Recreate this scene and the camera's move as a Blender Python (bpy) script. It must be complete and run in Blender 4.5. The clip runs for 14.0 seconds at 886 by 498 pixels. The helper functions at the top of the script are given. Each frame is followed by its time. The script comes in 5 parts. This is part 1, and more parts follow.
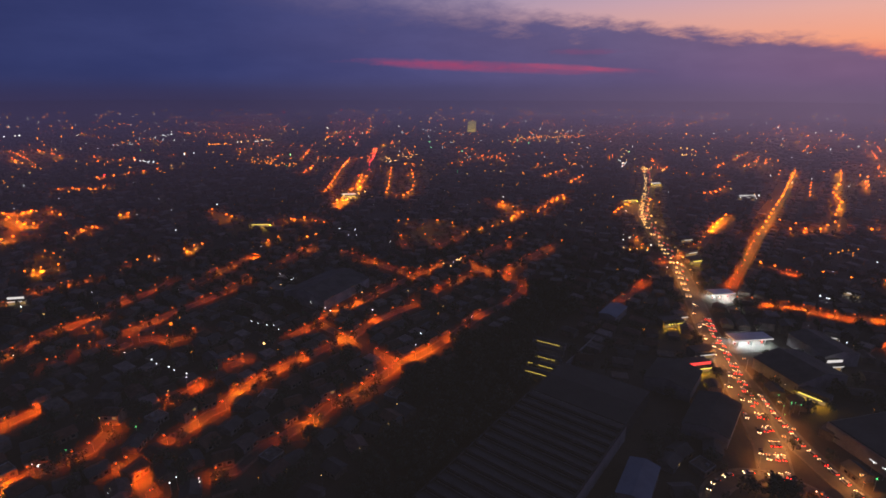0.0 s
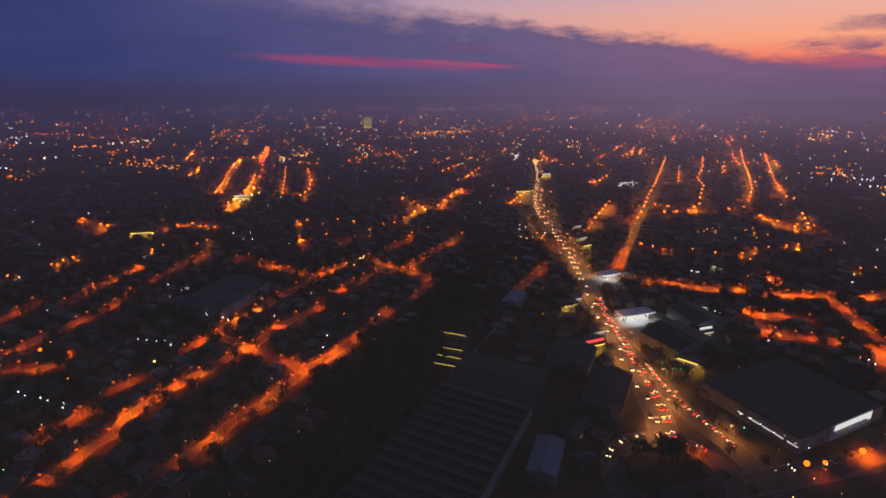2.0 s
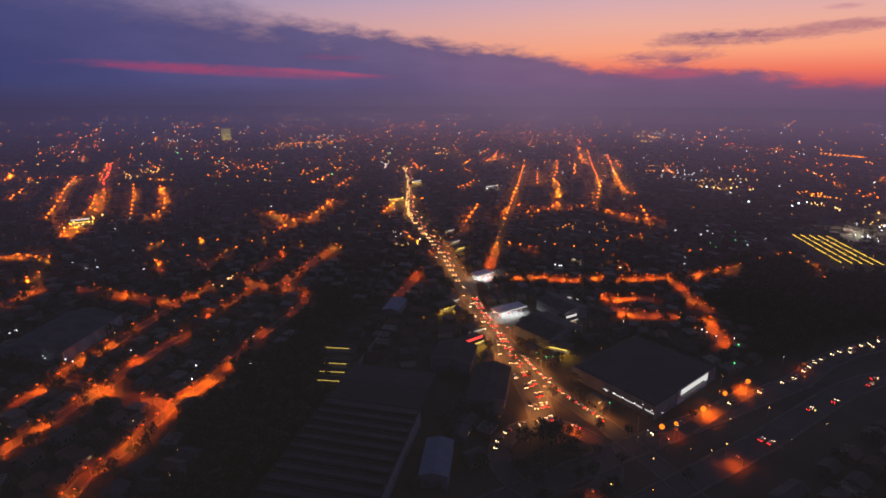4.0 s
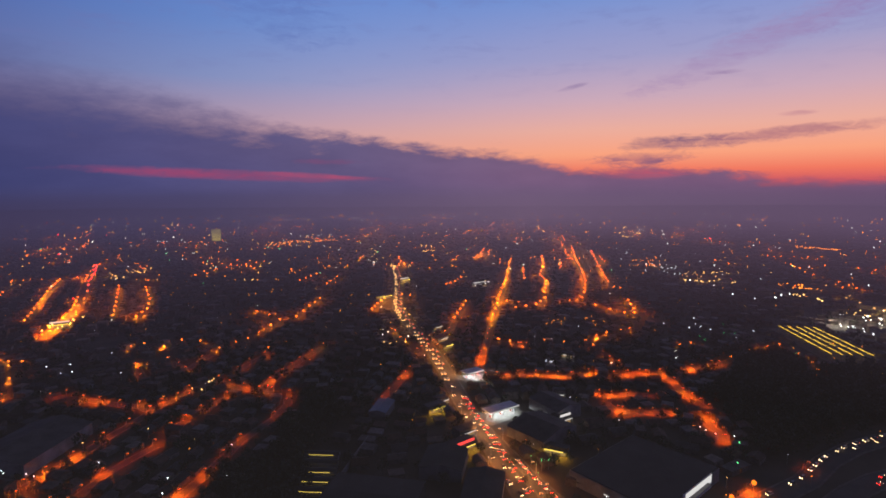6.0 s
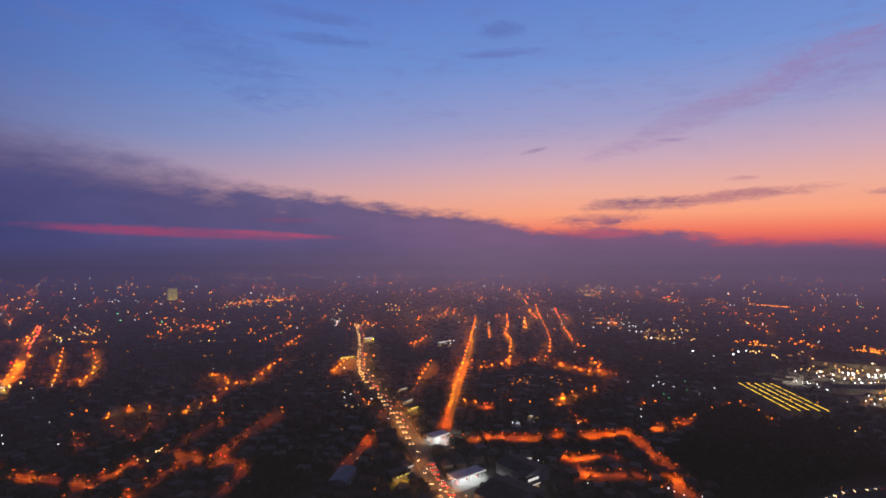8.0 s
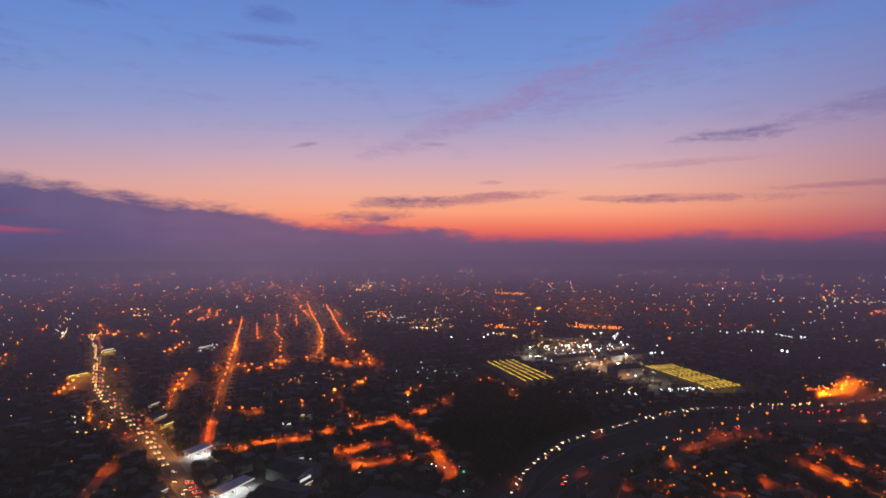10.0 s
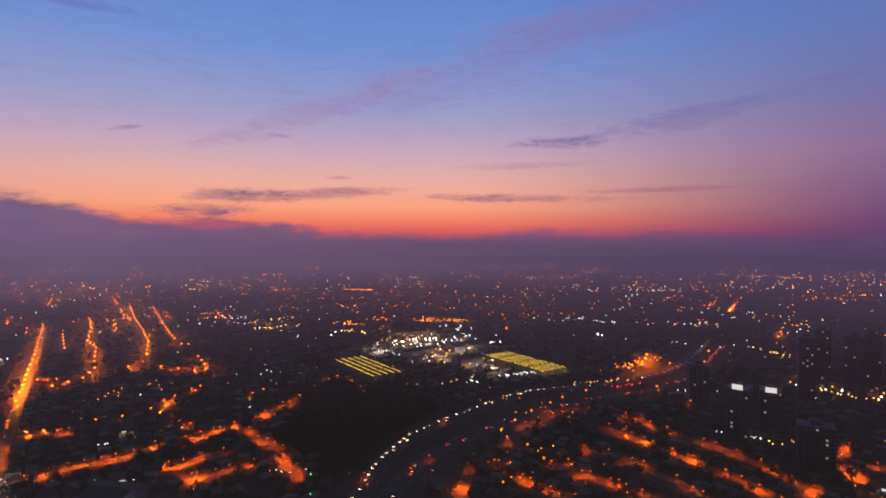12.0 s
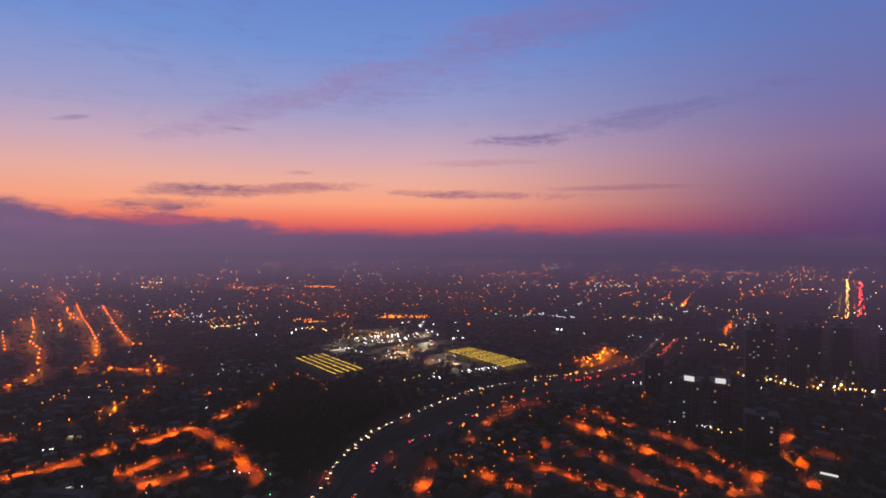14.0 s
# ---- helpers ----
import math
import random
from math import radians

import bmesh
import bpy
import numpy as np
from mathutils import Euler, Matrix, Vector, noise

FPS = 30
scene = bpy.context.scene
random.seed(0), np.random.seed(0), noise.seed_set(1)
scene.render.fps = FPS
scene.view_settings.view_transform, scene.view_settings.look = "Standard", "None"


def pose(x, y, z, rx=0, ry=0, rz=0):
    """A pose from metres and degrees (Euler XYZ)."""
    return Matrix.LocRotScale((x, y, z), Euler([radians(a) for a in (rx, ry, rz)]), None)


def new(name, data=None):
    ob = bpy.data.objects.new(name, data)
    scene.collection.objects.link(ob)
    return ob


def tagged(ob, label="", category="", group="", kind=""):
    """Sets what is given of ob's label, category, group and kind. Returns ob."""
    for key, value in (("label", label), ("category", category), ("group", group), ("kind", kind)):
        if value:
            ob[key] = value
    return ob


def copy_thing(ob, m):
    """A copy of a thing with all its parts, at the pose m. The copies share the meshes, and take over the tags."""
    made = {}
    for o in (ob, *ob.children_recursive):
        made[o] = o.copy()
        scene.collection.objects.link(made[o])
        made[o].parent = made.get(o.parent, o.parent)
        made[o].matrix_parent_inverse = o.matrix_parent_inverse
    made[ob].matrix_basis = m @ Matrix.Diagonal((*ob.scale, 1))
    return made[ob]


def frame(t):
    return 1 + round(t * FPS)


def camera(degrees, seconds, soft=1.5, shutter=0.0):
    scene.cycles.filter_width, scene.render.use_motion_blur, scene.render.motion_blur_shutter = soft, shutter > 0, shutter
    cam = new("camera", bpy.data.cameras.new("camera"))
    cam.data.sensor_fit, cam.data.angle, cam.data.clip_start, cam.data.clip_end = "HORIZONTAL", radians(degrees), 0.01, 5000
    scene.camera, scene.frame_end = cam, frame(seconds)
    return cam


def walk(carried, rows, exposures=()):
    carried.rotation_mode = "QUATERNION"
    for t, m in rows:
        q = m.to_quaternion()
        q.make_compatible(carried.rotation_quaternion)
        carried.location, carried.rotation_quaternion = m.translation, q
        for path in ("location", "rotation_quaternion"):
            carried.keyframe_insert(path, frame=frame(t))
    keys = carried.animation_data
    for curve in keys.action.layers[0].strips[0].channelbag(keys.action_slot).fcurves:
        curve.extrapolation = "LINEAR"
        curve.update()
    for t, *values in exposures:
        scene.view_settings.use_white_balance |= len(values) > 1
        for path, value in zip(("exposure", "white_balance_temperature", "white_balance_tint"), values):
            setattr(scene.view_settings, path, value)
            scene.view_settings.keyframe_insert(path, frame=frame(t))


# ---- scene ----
# ---- camera ----
cam = camera(80.2, 14.0, soft=1.7)
EYE = (0.0, 0.0, 160.0)
ROWS = (
    (0.0, 0.0, -17.51, -0.15), (0.5, -0.84, -17.62, -0.23), (1.0, -3.14, -17.71, -0.22), (1.5, -7.15, -17.78, -0.2),
    (2.0, -11.02, -17.88, -0.2), (2.5, -15.58, -17.96, -0.05), (3.0, -20.87, -18.06, 0.01), (3.2, -22.5, -18.0, 0.1),
    (5.3, -26.2, -11.65, 0.37), (5.5, -26.3, -10.15, 0.37), (6.0, -26.49, -6.43, 0.32), (6.5, -26.6, -3.32, 0.27),
    (7.0, -26.69, -0.18, 0.23), (7.2, -26.7, -0.02, 0.22), (9.3, -46.0, -0.4, 0.18), (9.5, -48.92, -0.44, 0.17),
    (10.0, -54.77, -0.56, 0.14), (10.5, -59.78, -0.66, 0.1), (11.0, -65.54, -0.81, -0.1), (11.5, -68.86, -0.88, -0.12),
    (12.0, -71.15, -0.98, -0.1), (12.5, -73.32, -1.1, -0.1), (13.0, -74.4, -1.18, -0.13), (13.5, -74.95, -1.26, -0.19),
    (14.0, -75.24, -1.36, -0.21),
)
walk(cam, [(t, pose(*EYE, 90 + pitch, roll, yaw)) for t, yaw, pitch, roll in ROWS])


def lin(r, g, b):
    """Linear colour from the usual 0 to 255 values."""
    return tuple((c / 255 / 12.92 if c < 10 else ((c / 255 + 0.055) / 1.055) ** 2.4) for c in (r, g, b)) + (1.0,)


# ---- dusk sky ----
world = bpy.data.worlds.new("dusk_sky")
scene.world = world
world.use_nodes = True
wt = world.node_tree
wt.nodes.clear()


def wire(tree, value, socket):
    if isinstance(value, bpy.types.NodeSocket):
        tree.links.new(value, socket)
    else:
        socket.default_value = value


def calc(op, a, b=0.0, c=0.0, tree=wt):
    n = tree.nodes.new("ShaderNodeMath")
    n.operation = op
    for k, v in enumerate((a, b, c)):
        wire(tree, v, n.inputs[k])
    return n.outputs[0]


def ease(x, lo, hi, out_lo=0.0, out_hi=1.0, tree=wt, kind="SMOOTHSTEP"):
    n = tree.nodes.new("ShaderNodeMapRange")
    n.interpolation_type = kind
    for k, v in enumerate((x, lo, hi, out_lo, out_hi)):
        wire(tree, v, n.inputs[k])
    return n.outputs[0]


def ramp(x, stops, tree=wt, kind="LINEAR"):
    n = tree.nodes.new("ShaderNodeValToRGB")
    n.color_ramp.interpolation = kind
    e = n.color_ramp.elements
    while len(e) < len(stops):
        e.new(0.5)
    for k, (p, c) in enumerate(stops):
        e[k].position = p
    for k, (p, c) in enumerate(stops):
        e[k].color = c
    wire(tree, x, n.inputs[0])
    return n.outputs[0]


def blend(fac, a, b, tree=wt, kind="MIX"):
    n = tree.nodes.new("ShaderNodeMix")
    n.data_type, n.blend_type = "RGBA", kind
    wire(tree, fac, n.inputs[0])
    wire(tree, a, n.inputs[6])
    wire(tree, b, n.inputs[7])
    return n.outputs[2]


def grains(vector, scale, detail=4.0, rough=0.55, tree=wt, distortion=0.0):
    n = tree.nodes.new("ShaderNodeTexNoise")
    for k, v in (("Vector", vector), ("Scale", scale), ("Detail", detail), ("Roughness", rough), ("Distortion", distortion)):
        wire(tree, v, n.inputs[k])
    return n.outputs[0]


way = wt.nodes.new("ShaderNodeTexCoord").outputs["Generated"]
split = wt.nodes.new("ShaderNodeSeparateXYZ")
wt.links.new(way, split.inputs[0])
az = calc("MULTIPLY", calc("ARCTAN2", split.outputs[0], split.outputs[1]), 57.29578)   # degrees, clockwise from +y
el = calc("MULTIPLY", calc("ARCSINE", split.outputs[2]), 57.29578)
flat = wt.nodes.new("ShaderNodeCombineXYZ")
wire(wt, calc("MULTIPLY", az, 0.05), flat.inputs[0])
wire(wt, calc("MULTIPLY", el, 0.16), flat.inputs[1])
puffs = calc("SUBTRACT", grains(flat.outputs[0], 1.6, 6.0, 0.6), 0.5)
wisps = calc("SUBTRACT", grains(flat.outputs[0], 4.2, 5.0, 0.62, distortion=0.6), 0.5)
frays = calc("SUBTRACT", grains(flat.outputs[0], 11.0, 6.0, 0.68, distortion=0.8), 0.5)
long_way = wt.nodes.new("ShaderNodeCombineXYZ")
wire(wt, calc("MULTIPLY", az, 0.06), long_way.inputs[0])
wire(wt, calc("MULTIPLY", el, 0.7), long_way.inputs[1])
streaks = calc("SUBTRACT", grains(long_way.outputs[0], 1.5, 5.0, 0.6, distortion=0.4), 0.5)
height = calc("DIVIDE", calc("ADD", el, 5.0), 50.0)


def by_el(*stops):
    return ramp(height, [((e + 5) / 50, lin(*c)) for e, c in stops])


glow = by_el((-5, (78, 62, 92)), (-1.2, (104, 80, 116)), (-0.2, (140, 84, 112)), (0.7, (214, 92, 100)), (1.8, (244, 122, 98)),
             (3.5, (252, 164, 128)), (6, (236, 174, 158)), (9, (204, 170, 186)), (13, (160, 158, 200)), (19, (116, 146, 210)), (27, (94, 128, 202)), (34, (84, 92, 140)), (45, (74, 66, 72)))
dusk = by_el((-5, (66, 54, 84)), (-1, (84, 64, 104)), (1, (92, 66, 112)), (4, (112, 82, 126)), (8, (134, 106, 146)), (13, (114, 113, 168)), (19, (98, 118, 182)), (27, (86, 112, 186)), (34, (78, 86, 134)), (45, (72, 64, 70)))
cool = by_el((-5, (66, 54, 84)), (-1, (84, 64, 104)), (1, (130, 90, 115)), (4, (216, 158, 148)), (7, (188, 158, 176)), (11, (142, 153, 198)), (16, (112, 143, 206)), (22, (94, 131, 206)), (30, (74, 100, 176)), (45, (72, 66, 76)))
sunward = calc("MULTIPLY", ease(az, 118.0, 70.0), ease(az, -45.0, 5.0))
sky = blend(sunward, dusk, blend(ease(az, 0.0, 46.0), cool, glow))


def around(*stops):
    return ramp(calc("DIVIDE", calc("ADD", az, 60.0), 190.0), [((a + 60) / 190, (v / 30,) * 3 + (1,)) for a, v in stops])


sky = blend(1.0, sky, blend(ease(az, -34.0, 20.0), (0.36, 0.45, 0.64, 1), (1, 1, 1, 1)), kind="MULTIPLY")
# the side of the sky away from the sunset is darker
away = calc("COSINE", calc("MULTIPLY", calc("SUBTRACT", az, 60.0), 0.0174533))
night = ease(away, -0.9, -0.25)
# thin cirrus
sky = blend(calc("MULTIPLY", ease(calc("ADD", wisps, calc("MULTIPLY", streaks, 0.7)), 0.0, 0.26), ease(el, 6.0, 18.0, 0.0, 0.22)), sky, lin(112, 112, 168))
# bank of dark cloud over the west, its top edge falling towards the sunset
edge = calc("MULTIPLY", around((-60, 17), (-30, 12.5), (-20, 9.6), (-13, 8.0), (-5, 7.3), (1, 6.8), (7, 5.6), (10, 5.6), (13, 4.6), (17, 4.9), (22, 4.6), (27, 3.8), (32, 3.7), (35, 3.0), (40, 2.0), (45, 2.0), (50, 1.9), (54, 1.0), (60, 0.2), (130, 0)), 30.0)
soft_edge = calc("MULTIPLY", around((-60, 8), (-13, 4.4), (0, 2.6), (8, 1.5), (15, 0.9), (60, 0.6), (130, 1.2)), 30.0)
rough_edge = calc("ADD", calc("ADD", el, calc("ADD", calc("MULTIPLY", wisps, 2.0), calc("MULTIPLY", frays, 1.5))), calc("MULTIPLY", puffs, calc("ADD", calc("MULTIPLY", soft_edge, 0.45), 4.8)))
bank = ease(calc("SUBTRACT", calc("SUBTRACT", edge, rough_edge), calc("MULTIPLY", soft_edge, -0.3)), calc("MULTIPLY", soft_edge, -1.0), soft_edge)
bank_colour = ramp(calc("DIVIDE", calc("ADD", az, 60.0), 190.0), [(0.0, lin(44, 52, 96)), (0.2, lin(58, 65, 116)), (0.3, lin(79, 79, 128)), (0.4, lin(98, 89, 131)), (0.5, lin(122, 97, 132)), (0.65, lin(122, 90, 124)), (1.0, lin(104, 78, 118))])
bank_colour = blend(ease(puffs, -0.2, 0.2), bank_colour, blend(1.0, bank_colour, (0.8, 0.82, 0.86, 1), kind="MULTIPLY"))
sky = blend(calc("MULTIPLY", bank, 0.97), sky, bank_colour)


def streak(base, a0, e0, half, thick, tilt, colour, strength, ragged=1.0):
    """A long cloud round the direction a0, e0 (degrees)."""
    c, s = math.cos(radians(tilt)), math.sin(radians(tilt))
    da, de = calc("SUBTRACT", az, a0), calc("SUBTRACT", el, e0)
    u = calc("DIVIDE", calc("ADD", calc("MULTIPLY", da, c), calc("MULTIPLY", de, s)), half)
    v = calc("DIVIDE", calc("SUBTRACT", calc("MULTIPLY", de, c), calc("MULTIPLY", da, s)), thick)
    r = calc("ADD", calc("MULTIPLY", u, u), calc("MULTIPLY", v, v))
    r = calc("ADD", r, calc("ADD", calc("MULTIPLY", calc("ADD", puffs, wisps), 3.2 * ragged), calc("MULTIPLY", frays, 3.4 * ragged)))
    shreds = ease(calc("ADD", wisps, streaks), -0.18, 0.1, 0.5, 1.0)
    return blend(calc("MULTIPLY", calc("MULTIPLY", ease(r, 1.3, -0.3), shreds), strength), base, lin(*colour))


sky = streak(sky, 5, 1.6, 16, 0.55, -2, (170, 68, 106), 0.8, 0.42)
sky = streak(sky, 13, 1.5, 6, 0.3, -3, (206, 80, 108), 0.6, 0.3)
sky = streak(sky, 14, 3.0, 4, 0.35, 0, (128, 76, 116), 0.6, 0.6)
sky = streak(sky, 46.5, 2.9, 5.5, 0.7, 1, (122, 88, 124), 0.85, 0.8)
sky = streak(sky, 47, 1.5, 5, 0.6, 0, (216, 88, 102), 0.55, 0.7)
sky = streak(sky, 50.5, 4.5, 6.5, 0.7, 1, (112, 86, 122), 0.9, 0.7)
sky = streak(sky, 59, 4.9, 9, 0.6, 4, (168, 112, 128), 0.75, 0.7)
sky = streak(sky, 79, 4.5, 11, 0.5, -1, (134, 94, 126), 0.75, 0.8)
sky = streak(sky, 94, 5.1, 9, 0.3, 0, (150, 100, 126), 0.5, 0.8)
sky = streak(sky, 83.5, 10.2, 6, 0.85, 3, (104, 92, 142), 0.8, 0.8)
sky = streak(sky, 98, 12.2, 14, 1.0, 8, (112, 102, 156), 0.5, 1.0)
sky = streak(sky, 80, 7.9, 8, 0.35, 1, (170, 128, 150), 0.5, 1.0)
sky = streak(sky, 60, 14.2, 14, 1.5, 19, (158, 130, 176), 0.6, 0.8)
sky = streak(sky, 76, 18.6, 16, 3.2, 14, (140, 126, 180), 0.6, 0.9)
sky = streak(sky, 92, 22.5, 18, 2.2, 10, (122, 112, 172), 0.5, 0.8)
sky = streak(sky, 18, 21.2, 7, 0.6, -1, (88, 102, 168), 0.7, 0.7)
sky = streak(sky, 16, 23.3, 7, 0.6, -3, (92, 104, 172), 0.6, 0.7)
sky = streak(sky, 36.6, 22.4, 2.6, 0.9, 0, (92, 108, 176), 0.7, 0.6)
sky = streak(sky, 36, 20.2, 5.5, 0.5, 1, (100, 114, 180), 0.6, 0.7)
sky = streak(sky, 59, 24.6, 4, 0.7, -4, (98, 104, 168), 0.6, 0.6)
sky = streak(sky, 8, 19, 10, 3.0, -24, (88, 104, 172), 0.35, 1.2)
sky = streak(sky, 40, 10.3, 1.6, 0.25, 12, (146, 124, 164), 0.7, 0.5)
sky = streak(sky, 54, 10.7, 1.8, 0.25, 0, (150, 124, 166), 0.7, 0.5)
sky = streak(sky, 60, 6.6, 1.5, 0.25, 0, (190, 132, 146), 0.6, 0.5)
sky = blend(1.0, sky, blend(night, (0.38, 0.4, 0.46, 1), (1, 1, 1, 1)), kind="MULTIPLY")
shine = wt.nodes.new("ShaderNodeBackground")
wire(wt, sky, shine.inputs[0])
shine.inputs[1].default_value = 1.0
wt.links.new(shine.outputs[0], wt.nodes.new("ShaderNodeOutputWorld").inputs[0])


# ---- materials ----
def material(name, build):
    m = bpy.data.materials.new(name)
    m.use_nodes = True
    t = m.node_tree
    t.nodes.clear()
    out = t.nodes.new("ShaderNodeOutputMaterial")
    t.links.new(build(t), out.inputs[0])
    return m


def surface(name, a, b, scale=0.3, rough=0.85, metal=0.0, fine=6.0, bump=0.3, vary="", spread=0.5, gloss_var=0.1):
    """Two tones mixed by broad and fine noise, with relief; vary: 'object' or 'island' shifts the tone piece by piece."""
    def build(t):
        p = t.nodes.new("ShaderNodeBsdfPrincipled")
        pos = t.nodes.new("ShaderNodeNewGeometry").outputs["Position"]
        broad, small = grains(pos, scale, 5.0, 0.6, t), grains(pos, fine, 4.0, 0.6, t)
        f = ease(calc("ADD", calc("MULTIPLY", broad, 0.65, tree=t), calc("MULTIPLY", small, 0.35, tree=t), tree=t), 0.32, 0.68, tree=t)
        colour = blend(f, (*a, 1), (*b, 1), t)
        if vary:
            if vary == "object":
                r = t.nodes.new("ShaderNodeObjectInfo").outputs["Random"]
            else:
                r = t.nodes.new("ShaderNodeNewGeometry").outputs["Random Per Island"]
            h = t.nodes.new("ShaderNodeHueSaturation")
            wire(t, ease(calc("FRACT", calc("MULTIPLY", r, 7.31, tree=t), tree=t), 0, 1, 0.48, 0.52, t, "LINEAR"), h.inputs["Hue"])
            wire(t, ease(calc("FRACT", calc("MULTIPLY", r, 13.7, tree=t), tree=t), 0, 1, 0.5, 1.2, t, "LINEAR"), h.inputs["Saturation"])
            wire(t, ease(r, 0, 1, 1 - spread, 1 + spread, t, "LINEAR"), h.inputs["Value"])
            wire(t, colour, h.inputs["Color"])
            colour = h.outputs[0]
        wire(t, colour, p.inputs["Base Color"])
        wire(t, ease(small, 0.3, 0.7, rough - gloss_var, min(1, rough + gloss_var), t), p.inputs["Roughness"])
        p.inputs["Metallic"].default_value = metal
        if bump:
            n = t.nodes.new("ShaderNodeBump")
            n.inputs["Strength"].default_value, n.inputs["Distance"].default_value = bump, 0.15
            wire(t, small, n.inputs["Height"])
            t.links.new(n.outputs[0], p.inputs["Normal"])
        return p.outputs[0]
    return material(name, build)


def lamp_glow(name, colour, strength, lights_up=False):
    def build(t):
        e = t.nodes.new("ShaderNodeEmission")
        e.inputs[0].default_value, e.inputs[1].default_value = (*colour, 1), strength
        return e.outputs[0]
    m = material(name, build)
    if not lights_up:
        m.cycles.emission_sampling = "NONE"
    return m


EARTH = surface("dry_earth_and_scrub", (0.03, 0.026, 0.018), (0.08, 0.062, 0.044), 0.02, 0.95, fine=0.6)
ASPHALT = surface("worn_asphalt", (0.04, 0.04, 0.042), (0.075, 0.072, 0.07), 0.08, 0.85, fine=3.0)
PAVING = surface("concrete_pavement", (0.06, 0.056, 0.05), (0.13, 0.12, 0.105), 0.2, 0.9, fine=2.0)
CONCRETE = surface("weathered_concrete", (0.17, 0.165, 0.16), (0.3, 0.29, 0.28), 0.15, 0.9, fine=2.0, vary="object", spread=0.2)
PLASTER = surface("painted_plaster", (0.096, 0.080, 0.064), (0.224, 0.184, 0.148), 0.3, 0.9, fine=2.5, vary="object", spread=0.35)
PLASTER_MANY = surface("painted_plaster_many", (0.086, 0.072, 0.058), (0.187, 0.151, 0.122), 0.3, 0.9, fine=2.5, vary="island", spread=0.4)
TILES = surface("clay_roof_tiles", (0.064, 0.034, 0.022), (0.120, 0.064, 0.044), 0.4, 0.85, fine=3.0, vary="object", spread=0.45)
TILES_MANY = surface("clay_roof_tiles_many", (0.052, 0.032, 0.023), (0.105, 0.063, 0.045), 0.4, 0.85, fine=3.0, vary="island", spread=0.6)
SHEET = surface("grey_fibre_cement_sheet", (0.033, 0.031, 0.030), (0.072, 0.068, 0.065), 0.12, 0.8, fine=1.5, vary="object", spread=0.3)
FACTORY_ROOF = surface("stained_factory_roofing", (0.018, 0.017, 0.016), (0.038, 0.036, 0.034), 0.08, 0.8, fine=1.2)
SKYLIGHT = surface("dusty_skylight_glazing", (0.05, 0.05, 0.05), (0.11, 0.11, 0.11), 0.15, 0.45, fine=1.5)
BLUE_ROOF = surface("blue_painted_roof_sheet", (0.07, 0.1, 0.15), (0.12, 0.16, 0.22), 0.1, 0.5, fine=1.0)
LEAVES = surface("dark_foliage", (0.034, 0.042, 0.022), (0.06, 0.072, 0.038), 0.5, 0.9, fine=3.0, vary="island", spread=0.2, bump=0.0)
BARK = surface("tree_bark", (0.05, 0.038, 0.028), (0.1, 0.08, 0.06), 1.0, 0.95, fine=6.0)
STEEL = surface("galvanised_steel", (0.2, 0.2, 0.2), (0.32, 0.32, 0.32), 1.0, 0.5, 0.8, fine=6.0, bump=0.0)
TOWER_WALL = surface("rendered_tower_wall", (0.1, 0.095, 0.09), (0.15, 0.145, 0.14), 0.1, 0.9, fine=1.0, vary="object", spread=0.15)
GLASS = surface("dark_window_glass", (0.015, 0.016, 0.02), (0.03, 0.03, 0.035), 0.5, 0.12, fine=3.0, bump=0.0, gloss_var=0.05)
CAR_PAINT = surface("car_paint", (0.2, 0.2, 0.21), (0.26, 0.26, 0.27), 0.5, 0.3, 0.2, fine=2.0, bump=0.0, vary="object", spread=0.9)
RUBBER = surface("tyre_rubber", (0.015, 0.015, 0.015), (0.03, 0.03, 0.03), 2.0, 0.9, fine=9.0, bump=0.0)
SODIUM = lamp_glow("sodium_lens", (1.0, 0.115, 0.002), 5000, True)
SODIUM_LOW = lamp_glow("worn_sodium_lens", (1.0, 0.09, 0.002), 700, True)
SODIUM_STRONG = lamp_glow("new_sodium_lens", (1.0, 0.13, 0.002), 10000, True)
SODIUM_DIM = lamp_glow("aged_sodium_lens", (1.0, 0.105, 0.002), 2600, True)
SODIUM_MID = lamp_glow("sodium_lens_mid", (1.0, 0.12, 0.001), 58000, True)
SODIUM_FAR = lamp_glow("sodium_lens_far", (1.0, 0.13, 0.001), 38000, True)
FAR_BOWL = lamp_glow("far_sodium_bowl", (1.0, 0.15, 0.002), 14)
SODIUM_BOWL = lamp_glow("sodium_bowl", (1.0, 0.16, 0.006), 3.0)
WARM_BOWL = lamp_glow("warm_bowl", (1.0, 0.5, 0.16), 4)
WARM = lamp_glow("warm_white_lens", (1.0, 0.34, 0.07), 4600, True)
WHITE = lamp_glow("cool_white_lens", (0.85, 0.95, 1.0), 1000, True)
YELLOW = lamp_glow("yellow_tube", (1.0, 0.56, 0.03), 190, True)
YELLOW_MID = lamp_glow("weak_yellow_tube", (1.0, 0.68, 0.1), 20, True)
DOT_WHITE = lamp_glow("white_bulb", (0.9, 0.95, 1.0), 9)
DOT_WARM = lamp_glow("warm_bulb", (1.0, 0.55, 0.16), 7)
DOT_SODIUM = lamp_glow("sodium_bulb", (1.0, 0.28, 0.02), 6.0)
DOT_GREEN = lamp_glow("green_bulb", (0.15, 1.0, 0.3), 4)
DOT_RED = lamp_glow("red_bulb", (1.0, 0.03, 0.04), 6)
FAR_WHITE = lamp_glow("far_white_lamp", (0.9, 0.95, 1.0), 7)
